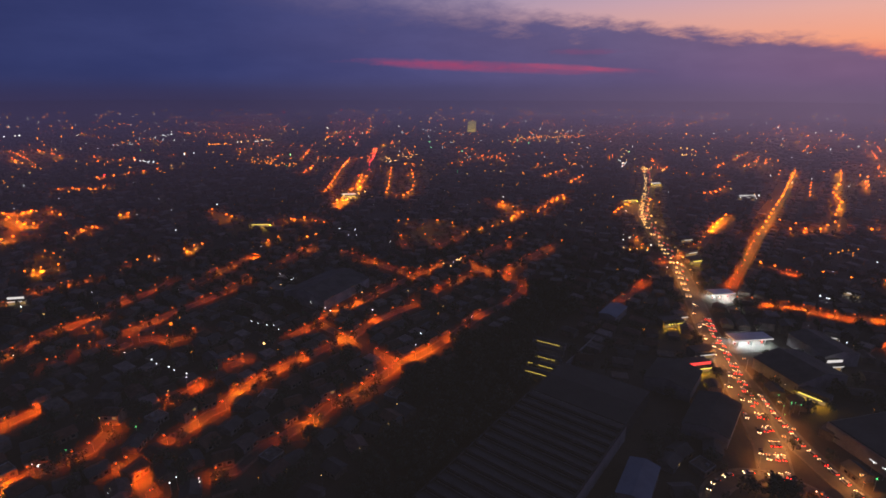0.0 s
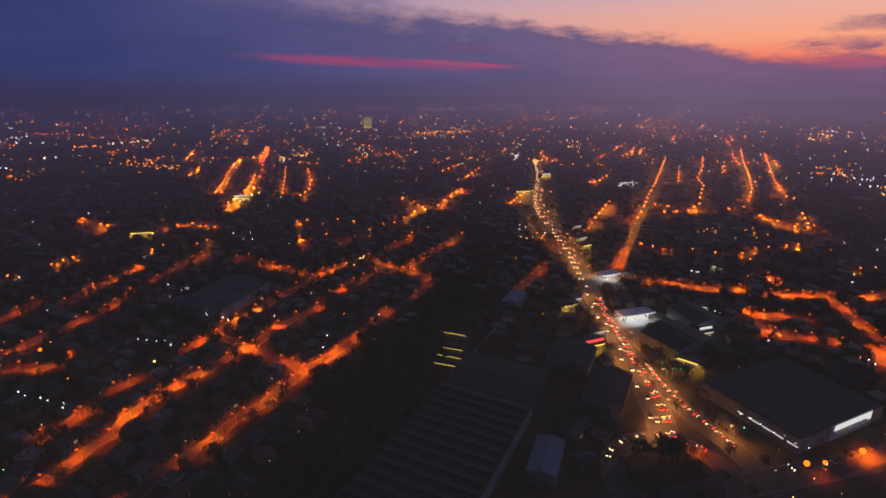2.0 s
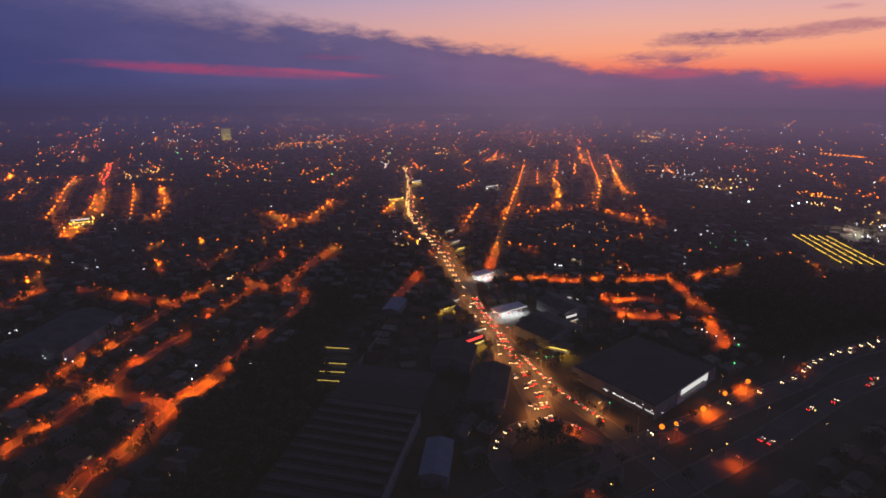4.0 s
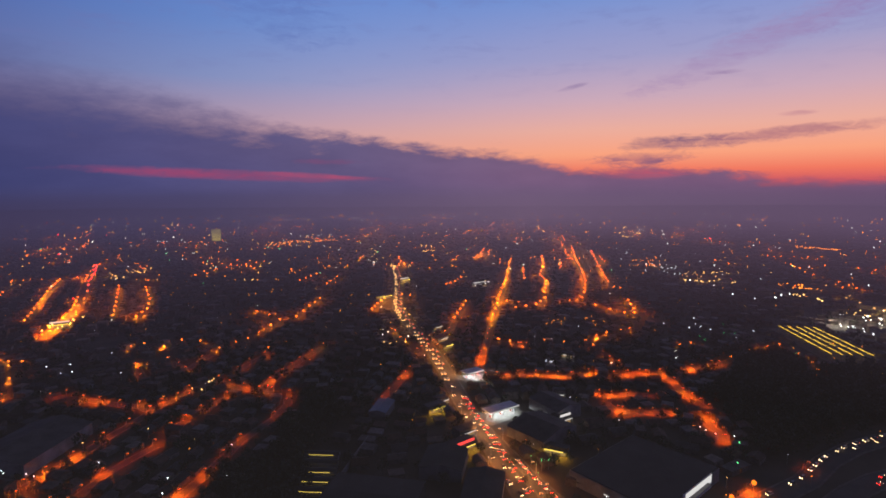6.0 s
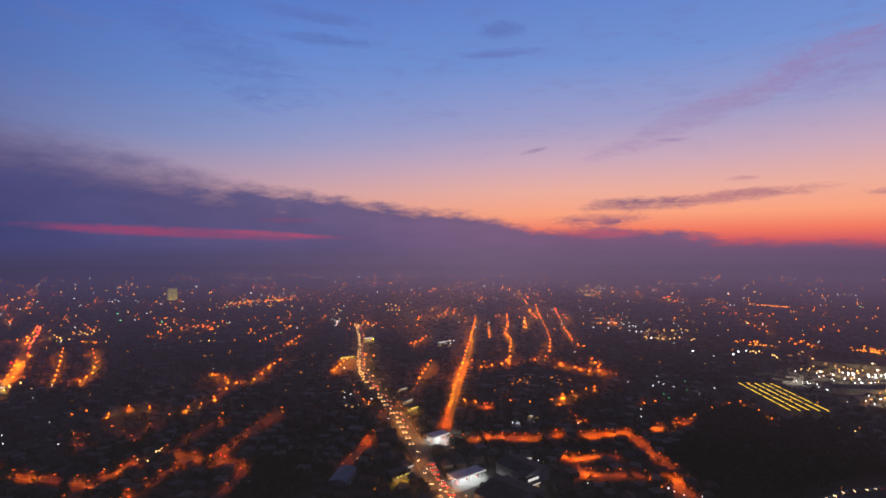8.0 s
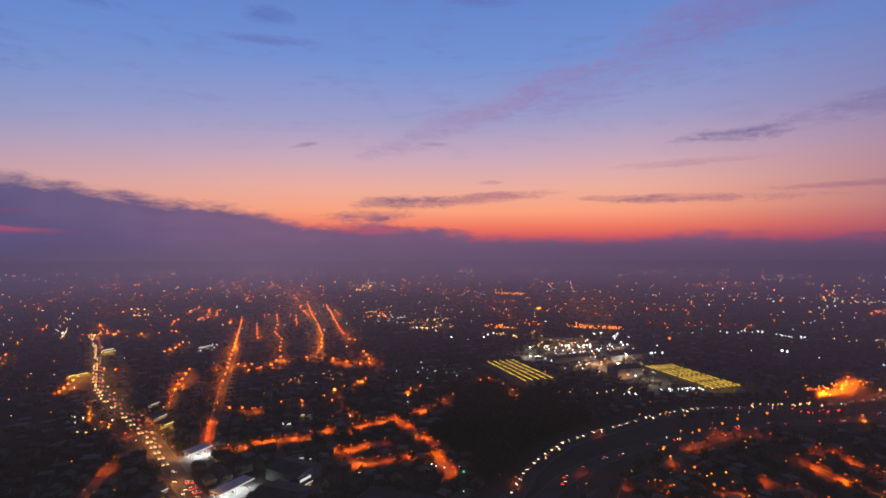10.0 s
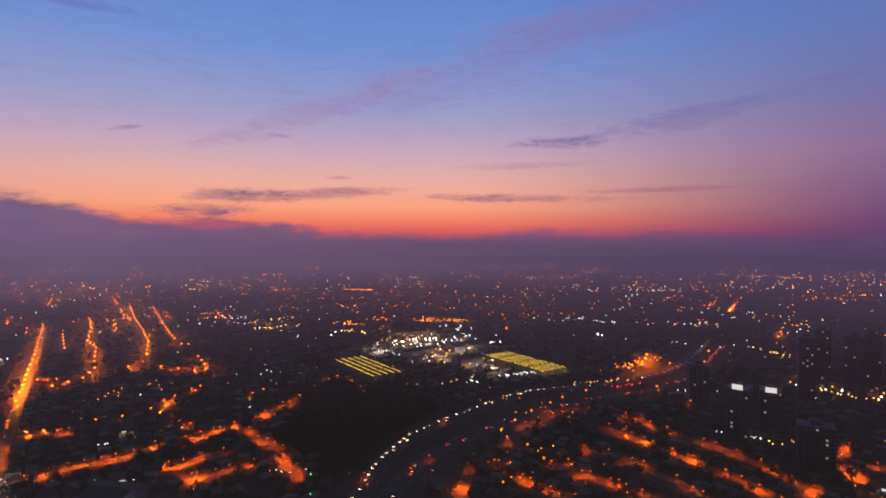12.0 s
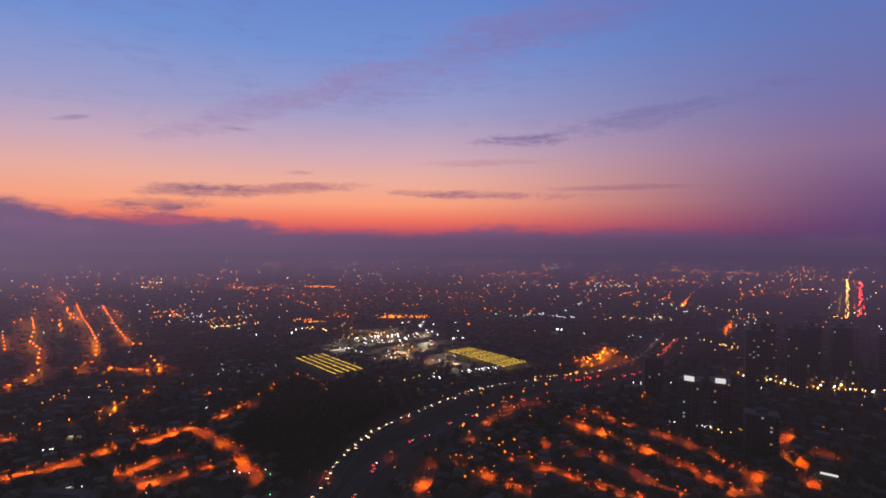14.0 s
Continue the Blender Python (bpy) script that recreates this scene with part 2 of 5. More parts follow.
FAR_WARM = lamp_glow("far_warm_lamp", (1.0, 0.5, 0.12), 8)
FAR_SODIUM = lamp_glow("far_sodium_lamp", (1.0, 0.24, 0.01), 9)
FAR_GREEN = lamp_glow("far_green_lamp", (0.3, 1.0, 0.4), 10)
FAR_RED = lamp_glow("far_red_lamp", (1.0, 0.03, 0.04), 26)
END_WHITE = lamp_glow("horizon_white_lamp", (0.95, 0.9, 0.85), 15)
END_WARM = lamp_glow("horizon_warm_lamp", (1.0, 0.5, 0.12), 22)
END_SODIUM = lamp_glow("horizon_sodium_lamp", (1.0, 0.24, 0.01), 26)
END_RED = lamp_glow("horizon_red_lamp", (1.0, 0.03, 0.04), 24)
FLOOD_WHITE = lamp_glow("station_floodlight", (1.0, 0.86, 0.66), 2600, True)
FLOOD_WARM = lamp_glow("warm_station_floodlight", (1.0, 0.6, 0.22), 3600, True)
LIT_WINDOW = lamp_glow("lit_window", (1.0, 0.62, 0.25), 0.35)
HEADLIGHT = lamp_glow("headlight_glow", (1.0, 0.68, 0.36), 22)
TAILLIGHT = lamp_glow("taillight_glow", (1.0, 0.02, 0.015), 16)
WHITE_WALL = surface("white_painted_metal", (0.6, 0.6, 0.6), (0.78, 0.78, 0.78), 0.2, 0.6, fine=2.0, bump=0.0)
SIGN_FACE = surface("red_painted_metal", (0.35, 0.05, 0.04), (0.5, 0.09, 0.07), 0.3, 0.5, fine=2.0, bump=0.0)
CANOPY_GLOW = lamp_glow("yard_canopy_glow", (1.0, 0.6, 0.05), 3.6)
YELLOW_DIM = lamp_glow("dim_yellow_tube", (1.0, 0.72, 0.12), 2.2)
WHITE_SPOT = lamp_glow("white_floodlight", (0.95, 0.97, 1.0), 30, True)
COOL_WINDOW = lamp_glow("cool_lit_window", (0.85, 0.9, 0.9), 0.35)
YELLOW_WINDOW = lamp_glow("yellow_lit_window", (1.0, 0.75, 0.12), 1.0)
HEAD_FAR = lamp_glow("far_headlights", (1.0, 0.62, 0.25), 5)
TAIL_FAR = lamp_glow("far_taillights", (1.0, 0.05, 0.02), 3)
LIT_PANEL = lamp_glow("lit_white_panel", (1.0, 0.98, 0.95), 0.9)
GLOBE = lamp_glow("sodium_globe", (1.0, 0.2, 0.012), 2.4)
SIGN_WHITE = lamp_glow("sign_white", (1.0, 0.93, 0.9), 1.0)
SIGN_RED = lamp_glow("sign_red", (1.0, 0.06, 0.05), 2.0)


def haze_glow(lo, hi, top, density, warm, tone):
    """Haze painted as emission: most light let through, a tinted glow added; thicker with height to hi, gone at top."""
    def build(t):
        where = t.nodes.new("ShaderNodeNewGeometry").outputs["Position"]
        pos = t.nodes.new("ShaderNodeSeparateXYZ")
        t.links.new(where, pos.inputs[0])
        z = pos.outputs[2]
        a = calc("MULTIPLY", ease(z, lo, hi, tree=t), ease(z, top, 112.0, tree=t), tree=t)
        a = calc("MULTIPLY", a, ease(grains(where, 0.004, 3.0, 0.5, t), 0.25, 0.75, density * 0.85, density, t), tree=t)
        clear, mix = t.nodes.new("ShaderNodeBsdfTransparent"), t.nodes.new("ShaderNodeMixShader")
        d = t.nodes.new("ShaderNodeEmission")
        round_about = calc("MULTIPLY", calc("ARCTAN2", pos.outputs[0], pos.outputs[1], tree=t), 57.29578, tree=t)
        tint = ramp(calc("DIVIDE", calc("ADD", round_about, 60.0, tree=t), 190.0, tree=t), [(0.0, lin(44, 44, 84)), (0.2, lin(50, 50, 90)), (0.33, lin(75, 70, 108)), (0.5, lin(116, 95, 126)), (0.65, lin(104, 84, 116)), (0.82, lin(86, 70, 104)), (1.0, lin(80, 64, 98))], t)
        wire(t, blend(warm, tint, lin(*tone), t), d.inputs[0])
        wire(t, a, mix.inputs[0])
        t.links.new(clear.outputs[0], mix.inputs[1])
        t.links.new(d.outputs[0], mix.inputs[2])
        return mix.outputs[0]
    m = material("haze_shell_glow", build)
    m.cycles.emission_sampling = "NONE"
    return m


# ---- mesh helpers ----
class Mesher:
    """Gathers vertices and faces; face groups take a slot of the material list."""
    def __init__(self):
        self.v, self.f, self.m = [], [], []

    def add(self, verts, faces, slot=0):
        o = len(self.v)
        self.v.extend(verts)
        self.f.extend(tuple(o + i for i in q) for q in faces)
        self.m.extend([slot] * len(faces))
        return self

    def box(self, x, y, z, w, d, h, turn=0.0, slot=0, bevel=0.0, top=True):
        """A box on z with its middle at x, y; bevel draws the top edge in."""
        c, s = math.cos(turn), math.sin(turn)
        b = min(bevel, w * 0.45, d * 0.45)
        rings = [(w / 2, d / 2, z), (w / 2, d / 2, z + h - b)] + ([(w / 2 - b, d / 2 - b, z + h)] if b else [])
        v = [(x + c * i * a - s * j * e, y + s * i * a + c * j * e, k) for a, e, k in rings for i, j in ((-1, -1), (1, -1), (1, 1), (-1, 1))]
        f = [(3, 2, 1, 0)]
        for r in range(len(rings) - 1):
            f += [(4 * r + i, 4 * r + (i + 1) % 4, 4 * r + 4 + (i + 1) % 4, 4 * r + 4 + i) for i in range(4)]
        n = 4 * (len(rings) - 1)
        f.append((n, n + 1, n + 2, n + 3))
        return self.add(v, f, slot)

    def gable(self, x, y, z, w, d, rise, over=0.4, thick=0.15, turn=0.0, slot=0):
        """Two roof slopes along d, ridge in the middle of w."""
        c, s = math.cos(turn), math.sin(turn)
        a, e = w / 2 + over, d / 2 + over
        drop = rise * over / (w / 2)
        p = [(-a, z - drop), (0, z + rise), (a, z - drop), (a, z - drop + thick), (0, z + rise + thick), (-a, z - drop + thick)]
        v = [(x + c * i - s * j, y + s * i + c * j, k) for j in (-e, e) for i, k in p]
        f = [(0, 1, 4, 5), (1, 2, 3, 4), (11, 10, 7, 6), (10, 9, 8, 7), (0, 6, 7, 1), (1, 7, 8, 2), (2, 8, 9, 3), (3, 9, 10, 4), (4, 10, 11, 5), (5, 11, 6, 0)]
        return self.add(v, f, slot)

    def tube(self, points, radii, sides=6, slot=0):
        pts = [Vector(p) for p in points]
        v, f = [], []
        for k, p in enumerate(pts):
            d = (pts[min(k + 1, len(pts) - 1)] - pts[max(k - 1, 0)]).normalized()
            a = d.cross(Vector((0.31, 0.95, 0.1))).normalized()
            b = d.cross(a)
            v += [tuple(p + radii[k] * (math.cos(q) * a + math.sin(q) * b)) for q in [2 * math.pi * i / sides for i in range(sides)]]
        for k in range(len(pts) - 1):
            f += [(k * sides + i, k * sides + (i + 1) % sides, k * sides + sides + (i + 1) % sides, k * sides + sides + i) for i in range(sides)]
        f += [tuple(range(sides))[::-1], tuple(range(len(v) - sides, len(v)))]
        return self.add(v, f, slot)

    def disc(self, x, y, z, r, sides=10, slot=0, squash=1.0):
        return self.add([(x + r * math.cos(q), y + squash * r * math.sin(q), z) for q in [2 * math.pi * i / sides for i in range(sides)]], [tuple(range(sides))[::-1]], slot)

    def blob(self, x, y, z, r, slot=0):
        """An octahedral bulb."""
        v = [(x + r, y, z), (x, y + r, z), (x - r, y, z), (x, y - r, z), (x, y, z + r), (x, y, z - r)]
        return self.add(v, [(0, 1, 4), (1, 2, 4), (2, 3, 4), (3, 0, 4), (1, 0, 5), (2, 1, 5), (3, 2, 5), (0, 3, 5)], slot)

    def quad(self, a, b, c, d, slot=0):
        return self.add([a, b, c, d], [(0, 1, 2, 3)], slot)

    def mesh(self, name, *materials):
        me = bpy.data.meshes.new(name)
        me.from_pydata(self.v, [], self.f)
        for m in materials:
            me.materials.append(m)
        if len(materials) > 1:
            me.polygons.foreach_set("material_index", self.m)
        me.update()
        return me


def part(name, shape, mat, parent, label=""):
    ob = new(name, shape.mesh(name, mat))
    ob.parent = parent
    return tagged(ob, label)


def thing(name, label, category, group="", kind=""):
    return tagged(new(name), label, category, group, kind)


def lone(name, shape, mats, label, category, kind="", group=""):
    ob = new(name, shape.mesh(name, *mats))
    return tagged(ob, label, category, group, kind)


def at(x, y, z=0.0, turn=0.0):
    return Matrix.Translation((x, y, z)) @ Matrix.Rotation(turn, 4, "Z")


# ---- ground and haze ----
g = Mesher()
n = 96
radii = (0, 60, 150, 300, 600, 1200, 2500, 6000)
for k, r in enumerate(radii[1:]):
    g.v += [(r * math.cos(2 * math.pi * i / n), r * math.sin(2 * math.pi * i / n), 0.0) for i in range(n)]
g.f.append(tuple(range(n)))
for k in range(len(radii) - 2):
    g.f += [(k * n + i, (k + 1) * n + i, (k + 1) * n + (i + 1) % n, k * n + (i + 1) % n) for i in range(n)]
g.m = [0] * len(g.f)
lone("ground", g, [EARTH], "dark dry earth and scrub under the town", "ground", "structure")

# glowing shells at five distances, near ones too, imitate haze and lift the darks
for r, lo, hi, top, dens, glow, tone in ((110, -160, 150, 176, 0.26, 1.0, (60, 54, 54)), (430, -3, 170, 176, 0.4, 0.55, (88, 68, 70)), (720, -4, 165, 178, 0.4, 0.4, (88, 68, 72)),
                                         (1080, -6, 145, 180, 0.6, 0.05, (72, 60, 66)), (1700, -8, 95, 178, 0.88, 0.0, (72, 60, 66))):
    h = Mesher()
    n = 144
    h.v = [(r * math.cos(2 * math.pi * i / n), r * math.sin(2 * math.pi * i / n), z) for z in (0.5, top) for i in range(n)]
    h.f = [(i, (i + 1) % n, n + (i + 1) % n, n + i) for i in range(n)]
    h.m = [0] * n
    ob = lone("backdrop", h, [haze_glow(lo, hi, top, dens, glow, tone)], "see-through shell glowing in violet evening haze colours", "haze", "structure")
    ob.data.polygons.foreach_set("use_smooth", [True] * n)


# ---- plan: what stands where ----
CELL, SPAN = 2.0, 2900.0
SIDE = int(2 * SPAN / CELL)
taken = np.zeros((SIDE, SIDE), bool)


def cells(x, y):
    return np.clip(((np.asarray(x) + SPAN) / CELL).astype(int), 0, SIDE - 1), np.clip(((np.asarray(y) + SPAN) / CELL).astype(int), 0, SIDE - 1)


def claim_line(p, q, half):
    d = math.dist(p, q)
    t = np.linspace(0, 1, max(2, int(d / 1.5)))
    o = np.arange(-half, half + 0.1, 1.8)
    ux, uy = (q[0] - p[0]) / d, (q[1] - p[1]) / d
    X = p[0] + (q[0] - p[0]) * t[:, None] - uy * o[None]
    Y = p[1] + (q[1] - p[1]) * t[:, None] + ux * o[None]
    taken[cells(X, Y)] = True


def claim_box(x, y, w, d, turn, pad=0.0):
    c, s = math.cos(turn), math.sin(turn)
    a = np.arange(-w / 2 - pad, w / 2 + pad + 0.1, 1.5)
    b = np.arange(-d / 2 - pad, d / 2 + pad + 0.1, 1.5)
    A, B = np.meshgrid(a, b)
    taken[cells(x + c * A - s * B, y + s * A + c * B)] = True


def is_free(x, y, w, d, turn):
    c, s = math.cos(turn), math.sin(turn)
    A, B = np.meshgrid((-w / 2, -w / 4, 0, w / 4, w / 2), (-d / 2, -d / 4, 0, d / 4, d / 2))
    return not taken[cells(x + c * A - s * B, y + s * A + c * B)].any()


SEGMENTS, LAMPS = [], []
rng = random.Random(7)


def ribbon(points, width, z, shape, skirt=0.0):
    """A strip along points at z, with a kerb face down each side."""
    pts = [Vector((*p, 0)) for p in points]
    L, R = [], []
    for k, p in enumerate(pts):
        d = (pts[min(k + 1, len(pts) - 1)] - pts[max(k - 1, 0)]).normalized()
        s = Vector((-d.y, d.x, 0)) * width / 2
        L.append(p + s), R.append(p - s)
    for k in range(len(pts) - 1):
        shape.quad(*[(v.x, v.y, z) for v in (R[k], R[k + 1], L[k + 1], L[k])])
        if skirt:
            shape.quad(*[(v.x, v.y, h) for v, h in ((L[k], z), (L[k + 1], z), (L[k + 1], z - skirt), (L[k], z - skirt))])
            shape.quad(*[(v.x, v.y, h) for v, h in ((R[k + 1], z), (R[k], z), (R[k], z - skirt), (R[k + 1], z - skirt))])


def offset(points, o):
    pts = [Vector((*p, 0)) for p in points]
    out = []
    for k, p in enumerate(pts):
        d = (pts[min(k + 1, len(pts) - 1)] - pts[max(k - 1, 0)]).normalized()
        out.append((p.x - d.y * o, p.y + d.x * o))
    return out


def along(points, step, start=0.0):
    """Places every step metres along a line: x, y and heading."""
    left = start
    for p, q in zip(points, points[1:]):
        d = math.dist(p, q)
        while left < d:
            t = left / d
            yield p[0] + (q[0] - p[0]) * t, p[1] + (q[1] - p[1]) * t, math.atan2(q[1] - p[1], q[0] - p[0])
            left += step
        left -= d


level = [0.02]


def road(points, width, spacing, power, lens="sodium", verge=0.6):
    level[0] = 0.02 + (level[0] - 0.02 + 0.003) % 0.06
    shape = Mesher()
    ribbon(points, width, level[0] + 0.02, shape, 0.02)
    lone("road", shape, [ASPHALT], "worn dark asphalt street between low houses", "road", "structure")
    for o in (-1, 1):
        walk_side = Mesher()
        ribbon(offset(points, o * (width / 2 + 0.65)), 1.3, 0.16 + level[0], walk_side, 0.16)
        lone("pavement", walk_side, [PAVING], "narrow concrete pavement beside the street", "pavement", "structure")
    for p, q in zip(points, points[1:]):
        SEGMENTS.append((*p, *q, width + 2 * (verge - 0.6)))
        claim_line(p, q, width / 2 + verge)
    for k, (x, y, a) in enumerate(along(points, spacing * 0.55, rng.uniform(2, 12))):
        if rng.random() < (0.2 if math.hypot(x, y) < 800 else 0.5):
            continue
        side = -1 if (k % 2) else 1
        o = width / 2 + 0.5
        LAMPS.append((x - math.sin(a) * o * side, y + math.cos(a) * o * side, a - side * math.pi / 2, lens, power * rng.choice((0.6, 0.9, 1.0, 1.3))))


def street(points, power, dark=()):
    """A narrow side street with a lamp at each bend, but for those numbered in dark."""
    level[0] = 0.02 + (level[0] - 0.02 + 0.003) % 0.06
    width = 4.4 if math.hypot(*points[0]) < 330 else 5.2
    shape = Mesher()
    ribbon(points, width, level[0] + 0.02, shape, 0.02)
    lone("road", shape, [ASPHALT], "worn dark asphalt street between low houses", "road", "structure")
    for o in (-1, 1):
        walk_side = Mesher()
        ribbon(offset(points, o * (width / 2 + 0.7)), 1.4, 0.16 + level[0], walk_side, 0.16)
        lone("pavement", walk_side, [PAVING], "narrow concrete pavement beside the street", "pavement", "structure")
    side = rng.choice((-1, 1))
    for p, q in zip(points, points[1:]):
        yard = 0.9 if math.hypot(*p) < 330 else 1.7
        SEGMENTS.append((*p, *q, width + 2 * yard))
        claim_line(p, q, width / 2 + 1.0 + yard)
    for k, (x, y) in enumerate(points):
        if k not in dark:
            p, q = points[max(k - 1, 0)], points[min(k + 1, len(points) - 1)]
            a = math.atan2(q[1] - p[1], q[0] - p[0])
            o = side * (width / 2 + 0.5)
            room = math.dist(p, q) / (2 if 0 < k < len(points) - 1 else 1)
            if room < 9 and k % 2 and 0 < k < len(points) - 1:
                continue
            LAMPS.append((x - math.sin(a) * o, y + math.cos(a) * o, a - side * math.pi / 2, "sodium", power * rng.choice((0.3, 0.6, 0.8, 1.0, 1.3)) * (0.8 if room < 12 else 1.0)))
            for e in range(1, int(room / 34) + 1 if k else 0):
                t = e / (int(room / 34) + 1)
                fx, fy = x + (p[0] - x) * t, y + (p[1] - y) * t
                LAMPS.append((fx - math.sin(a) * o, fy + math.cos(a) * o, a - side * math.pi / 2, "sodium", power * rng.choice((0.5, 0.8, 1.0))))


# woods and unlit ground: middle and half-widths
WOODS = [(2, 205, 13, 30), (16, 232, 17, 30), (30, 262, 19, 34), (46, 292, 14, 30), (62, 330, 12, 34), (84, 372, 14, 34), (400, 217, 69, 30), (448, 257, 57, 27), (474, 299, 39, 25), (494, 229, 39, 21), (391, 190, 30, 20), (341, 191, 26, 15), (411, 243, 45, 26), (445, 186, 40, 18), (380, 252, 34, 16), (343, 185, 39, 16), (368, 203, 34, 18), (131, 160, 19, 19), (-20, 185, 14, 25), (-5, 250, 15, 22), (20, 300, 14, 22)]
DARK = [(594, 480, 126, 57), (869, 171, 137, 69), (686, 229, 126, 171), (69, 377, 69, 51), (914, -69, 103, 69), (-377, 914, 137, 80)]

# the avenue, its branch, the roundabout and the motorway
AVENUE = [(398, 1027), (335, 850), (257, 656), (243, 600), (227, 511), (213, 443), (199, 391), (184, 338), (177, 312), (171, 282), (163, 253), (157, 226), (150, 201), (142, 183)]
BRANCH = [(173, 278), (170, 253), (166, 226), (165, 205), (167, 187), (169, 171), (170, 137), (167, 91)]
MOTORWAY_IN = [(69, 146), (171, 151), (298, 155), (332, 162), (362, 164), (398, 161), (437, 148), (467, 135), (499, 122), (535, 104), (560, 82), (588, 45), (613, 16), (640, -8), (690, -49), (751, -75), (914, -126)]
MOTORWAY_OUT = [(114, 119), (229, 128), (284, 135), (310, 138), (336, 138), (360, 134), (384, 127), (418, 114), (454, 95), (503, 65), (540, 36), (572, -2), (610, -36), (669, -70), (751, -98), (909, -149)]
ROUND = (131, 160)
ring = [(ROUND[0] + 25 * math.cos(a), ROUND[1] + 25 * math.sin(a)) for a in [2 * math.pi * k / 28 for k in range(29)]]
road(AVENUE, 12, 30, 1.0, "warm", 3.0)
road(BRANCH[:5], 9, 40, 0.5, "warm")
road(BRANCH[4:], 9, 300, 0.3, "warm")
road(ring, 8, 190, 0.4)
road(MOTORWAY_IN, 11, 220, 0.3, "sodium", 16.0)
road(MOTORWAY_OUT, 11, 140, 0.35, "sodium", 16.0)
road([(1240, -514), (2366, -992)], 14, 40, 1.2, "warm")
road([(1234, -539), (2331, -1011)], 14, 60, 0.6)
road([(-140, 690), (-137, 756), (-132, 844), (-152, 1094), (-170, 1372)], 12, 30, 1.3)
road([(677, 15), (683, -9), (721, -31), (777, -37)], 10, 24, 1.2)
road([(967, 392), (997, 290)], 14, 18, 1.6)
road([(868, 493), (923, 443)], 12, 20, 1.5)
# the next two short wide roads stand in for lamplit playing fields
road([(771, 617), (852, 572)], 20, 22, 1.2, "warm")
road([(-138, 1127), (-57, 1201)], 22, 22, 1.2, "warm")
road([(689, -183), (657, -203), (637, -229), (634, -259), (641, -305)], 9, 26, 1, "warm")
road([(181, 150), (193, 149), (215, 152), (239, 157), (264, 161)], 5.6, 34, 1.3, "sodium", 1.3)
road([(842, 410), (793, 346), (713, 258), (620, 166)], 16, 30, 0.8, "warm")
road([(625, 257), (660, 223), (650, 166)], 12, 30, 0.8, "warm")
street([(-181, 177), (-176, 185), (-164, 195), (-160, 200), (-160, 214)], 1.1)
street([(-140, 187), (-138, 191)], 1.1)
street([(-126, 182), (-121, 176), (-116, 172)], 1.1)
street([(-129, 206), (-126, 211), (-121, 220), (-118, 228), (-113, 233), (-111, 248), (-106, 256), (-101, 264), (-95, 273), (-85, 284), (-73, 299), (-65, 309), (-60, 313)], 1.0)
street([(-60, 313), (-55, 323), (-47, 338), (-36, 351), (-22, 364)], 0.8, dark=(0,))
street([(-100, 314), (-93, 323), (-85, 332), (-68, 317), (-58, 304)], 0.9)
street([(-96, 185), (-89, 188), (-85, 197), (-81, 204), (-77, 208), (-70, 218), (-65, 221), (-59, 235), (-54, 239), (-44, 250), (-39, 259), (-33, 266), (-27, 277), (-18, 285), (-9, 295), (4, 312)], 1.1, dark=(2,))
street([(-40, 290), (-33, 285), (-27, 275)], 1.1)
street([(4, 312), (27, 347), (52, 373), (64, 393), (69, 409)], 0.6, dark=(0,))
street([(-265, 284), (-263, 289), (-262, 304), (-256, 322), (-252, 333), (-245, 340), (-245, 360), (-242, 369), (-236, 383), (-231, 395), (-229, 412)], 0.8, dark=(6,))
street([(-237, 316), (-232, 318)], 0.9)
street([(-207, 293), (-203, 299), (-201, 304)], 1.1)
street([(-225, 292), (-221, 297)], 0.5)
street([(-213, 219), (-211, 224), (-207, 230)], 1.0)
street([(-210, 321), (-206, 327), (-201, 338), (-196, 350), (-189, 362), (-184, 371), (-180, 378), (-173, 389), (-170, 399), (-166, 419), (-155, 447), (-147, 471), (-139, 495), (-133, 505)], 0.9, dark=(4,))
street([(-286, 450), (-280, 458), (-274, 467)], 0.6)
street([(-255, 493), (-250, 504), (-244, 510)], 0.8)
street([(-207, 407), (-201, 425), (-199, 435), (-192, 451), (-181, 476)], 0.8)
street([(-182, 522), (-176, 536)], 1.0)
street([(-307, 403), (-302, 412), (-297, 416)], 1.0)
street([(-326, 359), (-325, 371), (-326, 384), (-325, 390), (-313, 390), (-310, 399)], 1.2)
street([(-385, 484), (-371, 476), (-356, 464)], 0.8)
street([(-353, 436), (-343, 444)], 0.6)
street([(-360, 426), (-354, 428)], 0.5)
street([(-196, 308), (-188, 311), (-177, 307), (-168, 313), (-166, 317)], 0.8)
street([(-144, 239), (-139, 244), (-135, 252), (-134, 255)], 0.8)
street([(-126, 276), (-120, 282)], 0.5)
street([(-233, 276), (-230, 279)], 0.5)
street([(-74, 473), (-62, 462), (-48, 449), (-34, 439), (-27, 425)], 1.2)
street([(-27, 425), (-20, 436), (-9, 442), (-1, 457), (9, 465), (21, 470), (28, 454), (38, 442), (48, 429), (57, 422)], 0.9, dark=(0, 4,))
street([(50, 429), (59, 447), (72, 463), (82, 476), (92, 490), (107, 507), (122, 525)], 0.9, dark=(0,))
street([(-84, 344), (-76, 354), (-65, 368), (-52, 390), (-39, 407), (-27, 425)], 0.8, dark=(5,))
street([(-13, 386), (-4, 396)], 0.7)
street([(6, 409), (15, 418), (25, 428)], 0.5)
street([(-17, 546), (-8, 525), (-4, 510), (10, 536), (26, 558), (43, 575), (56, 582)], 0.9)
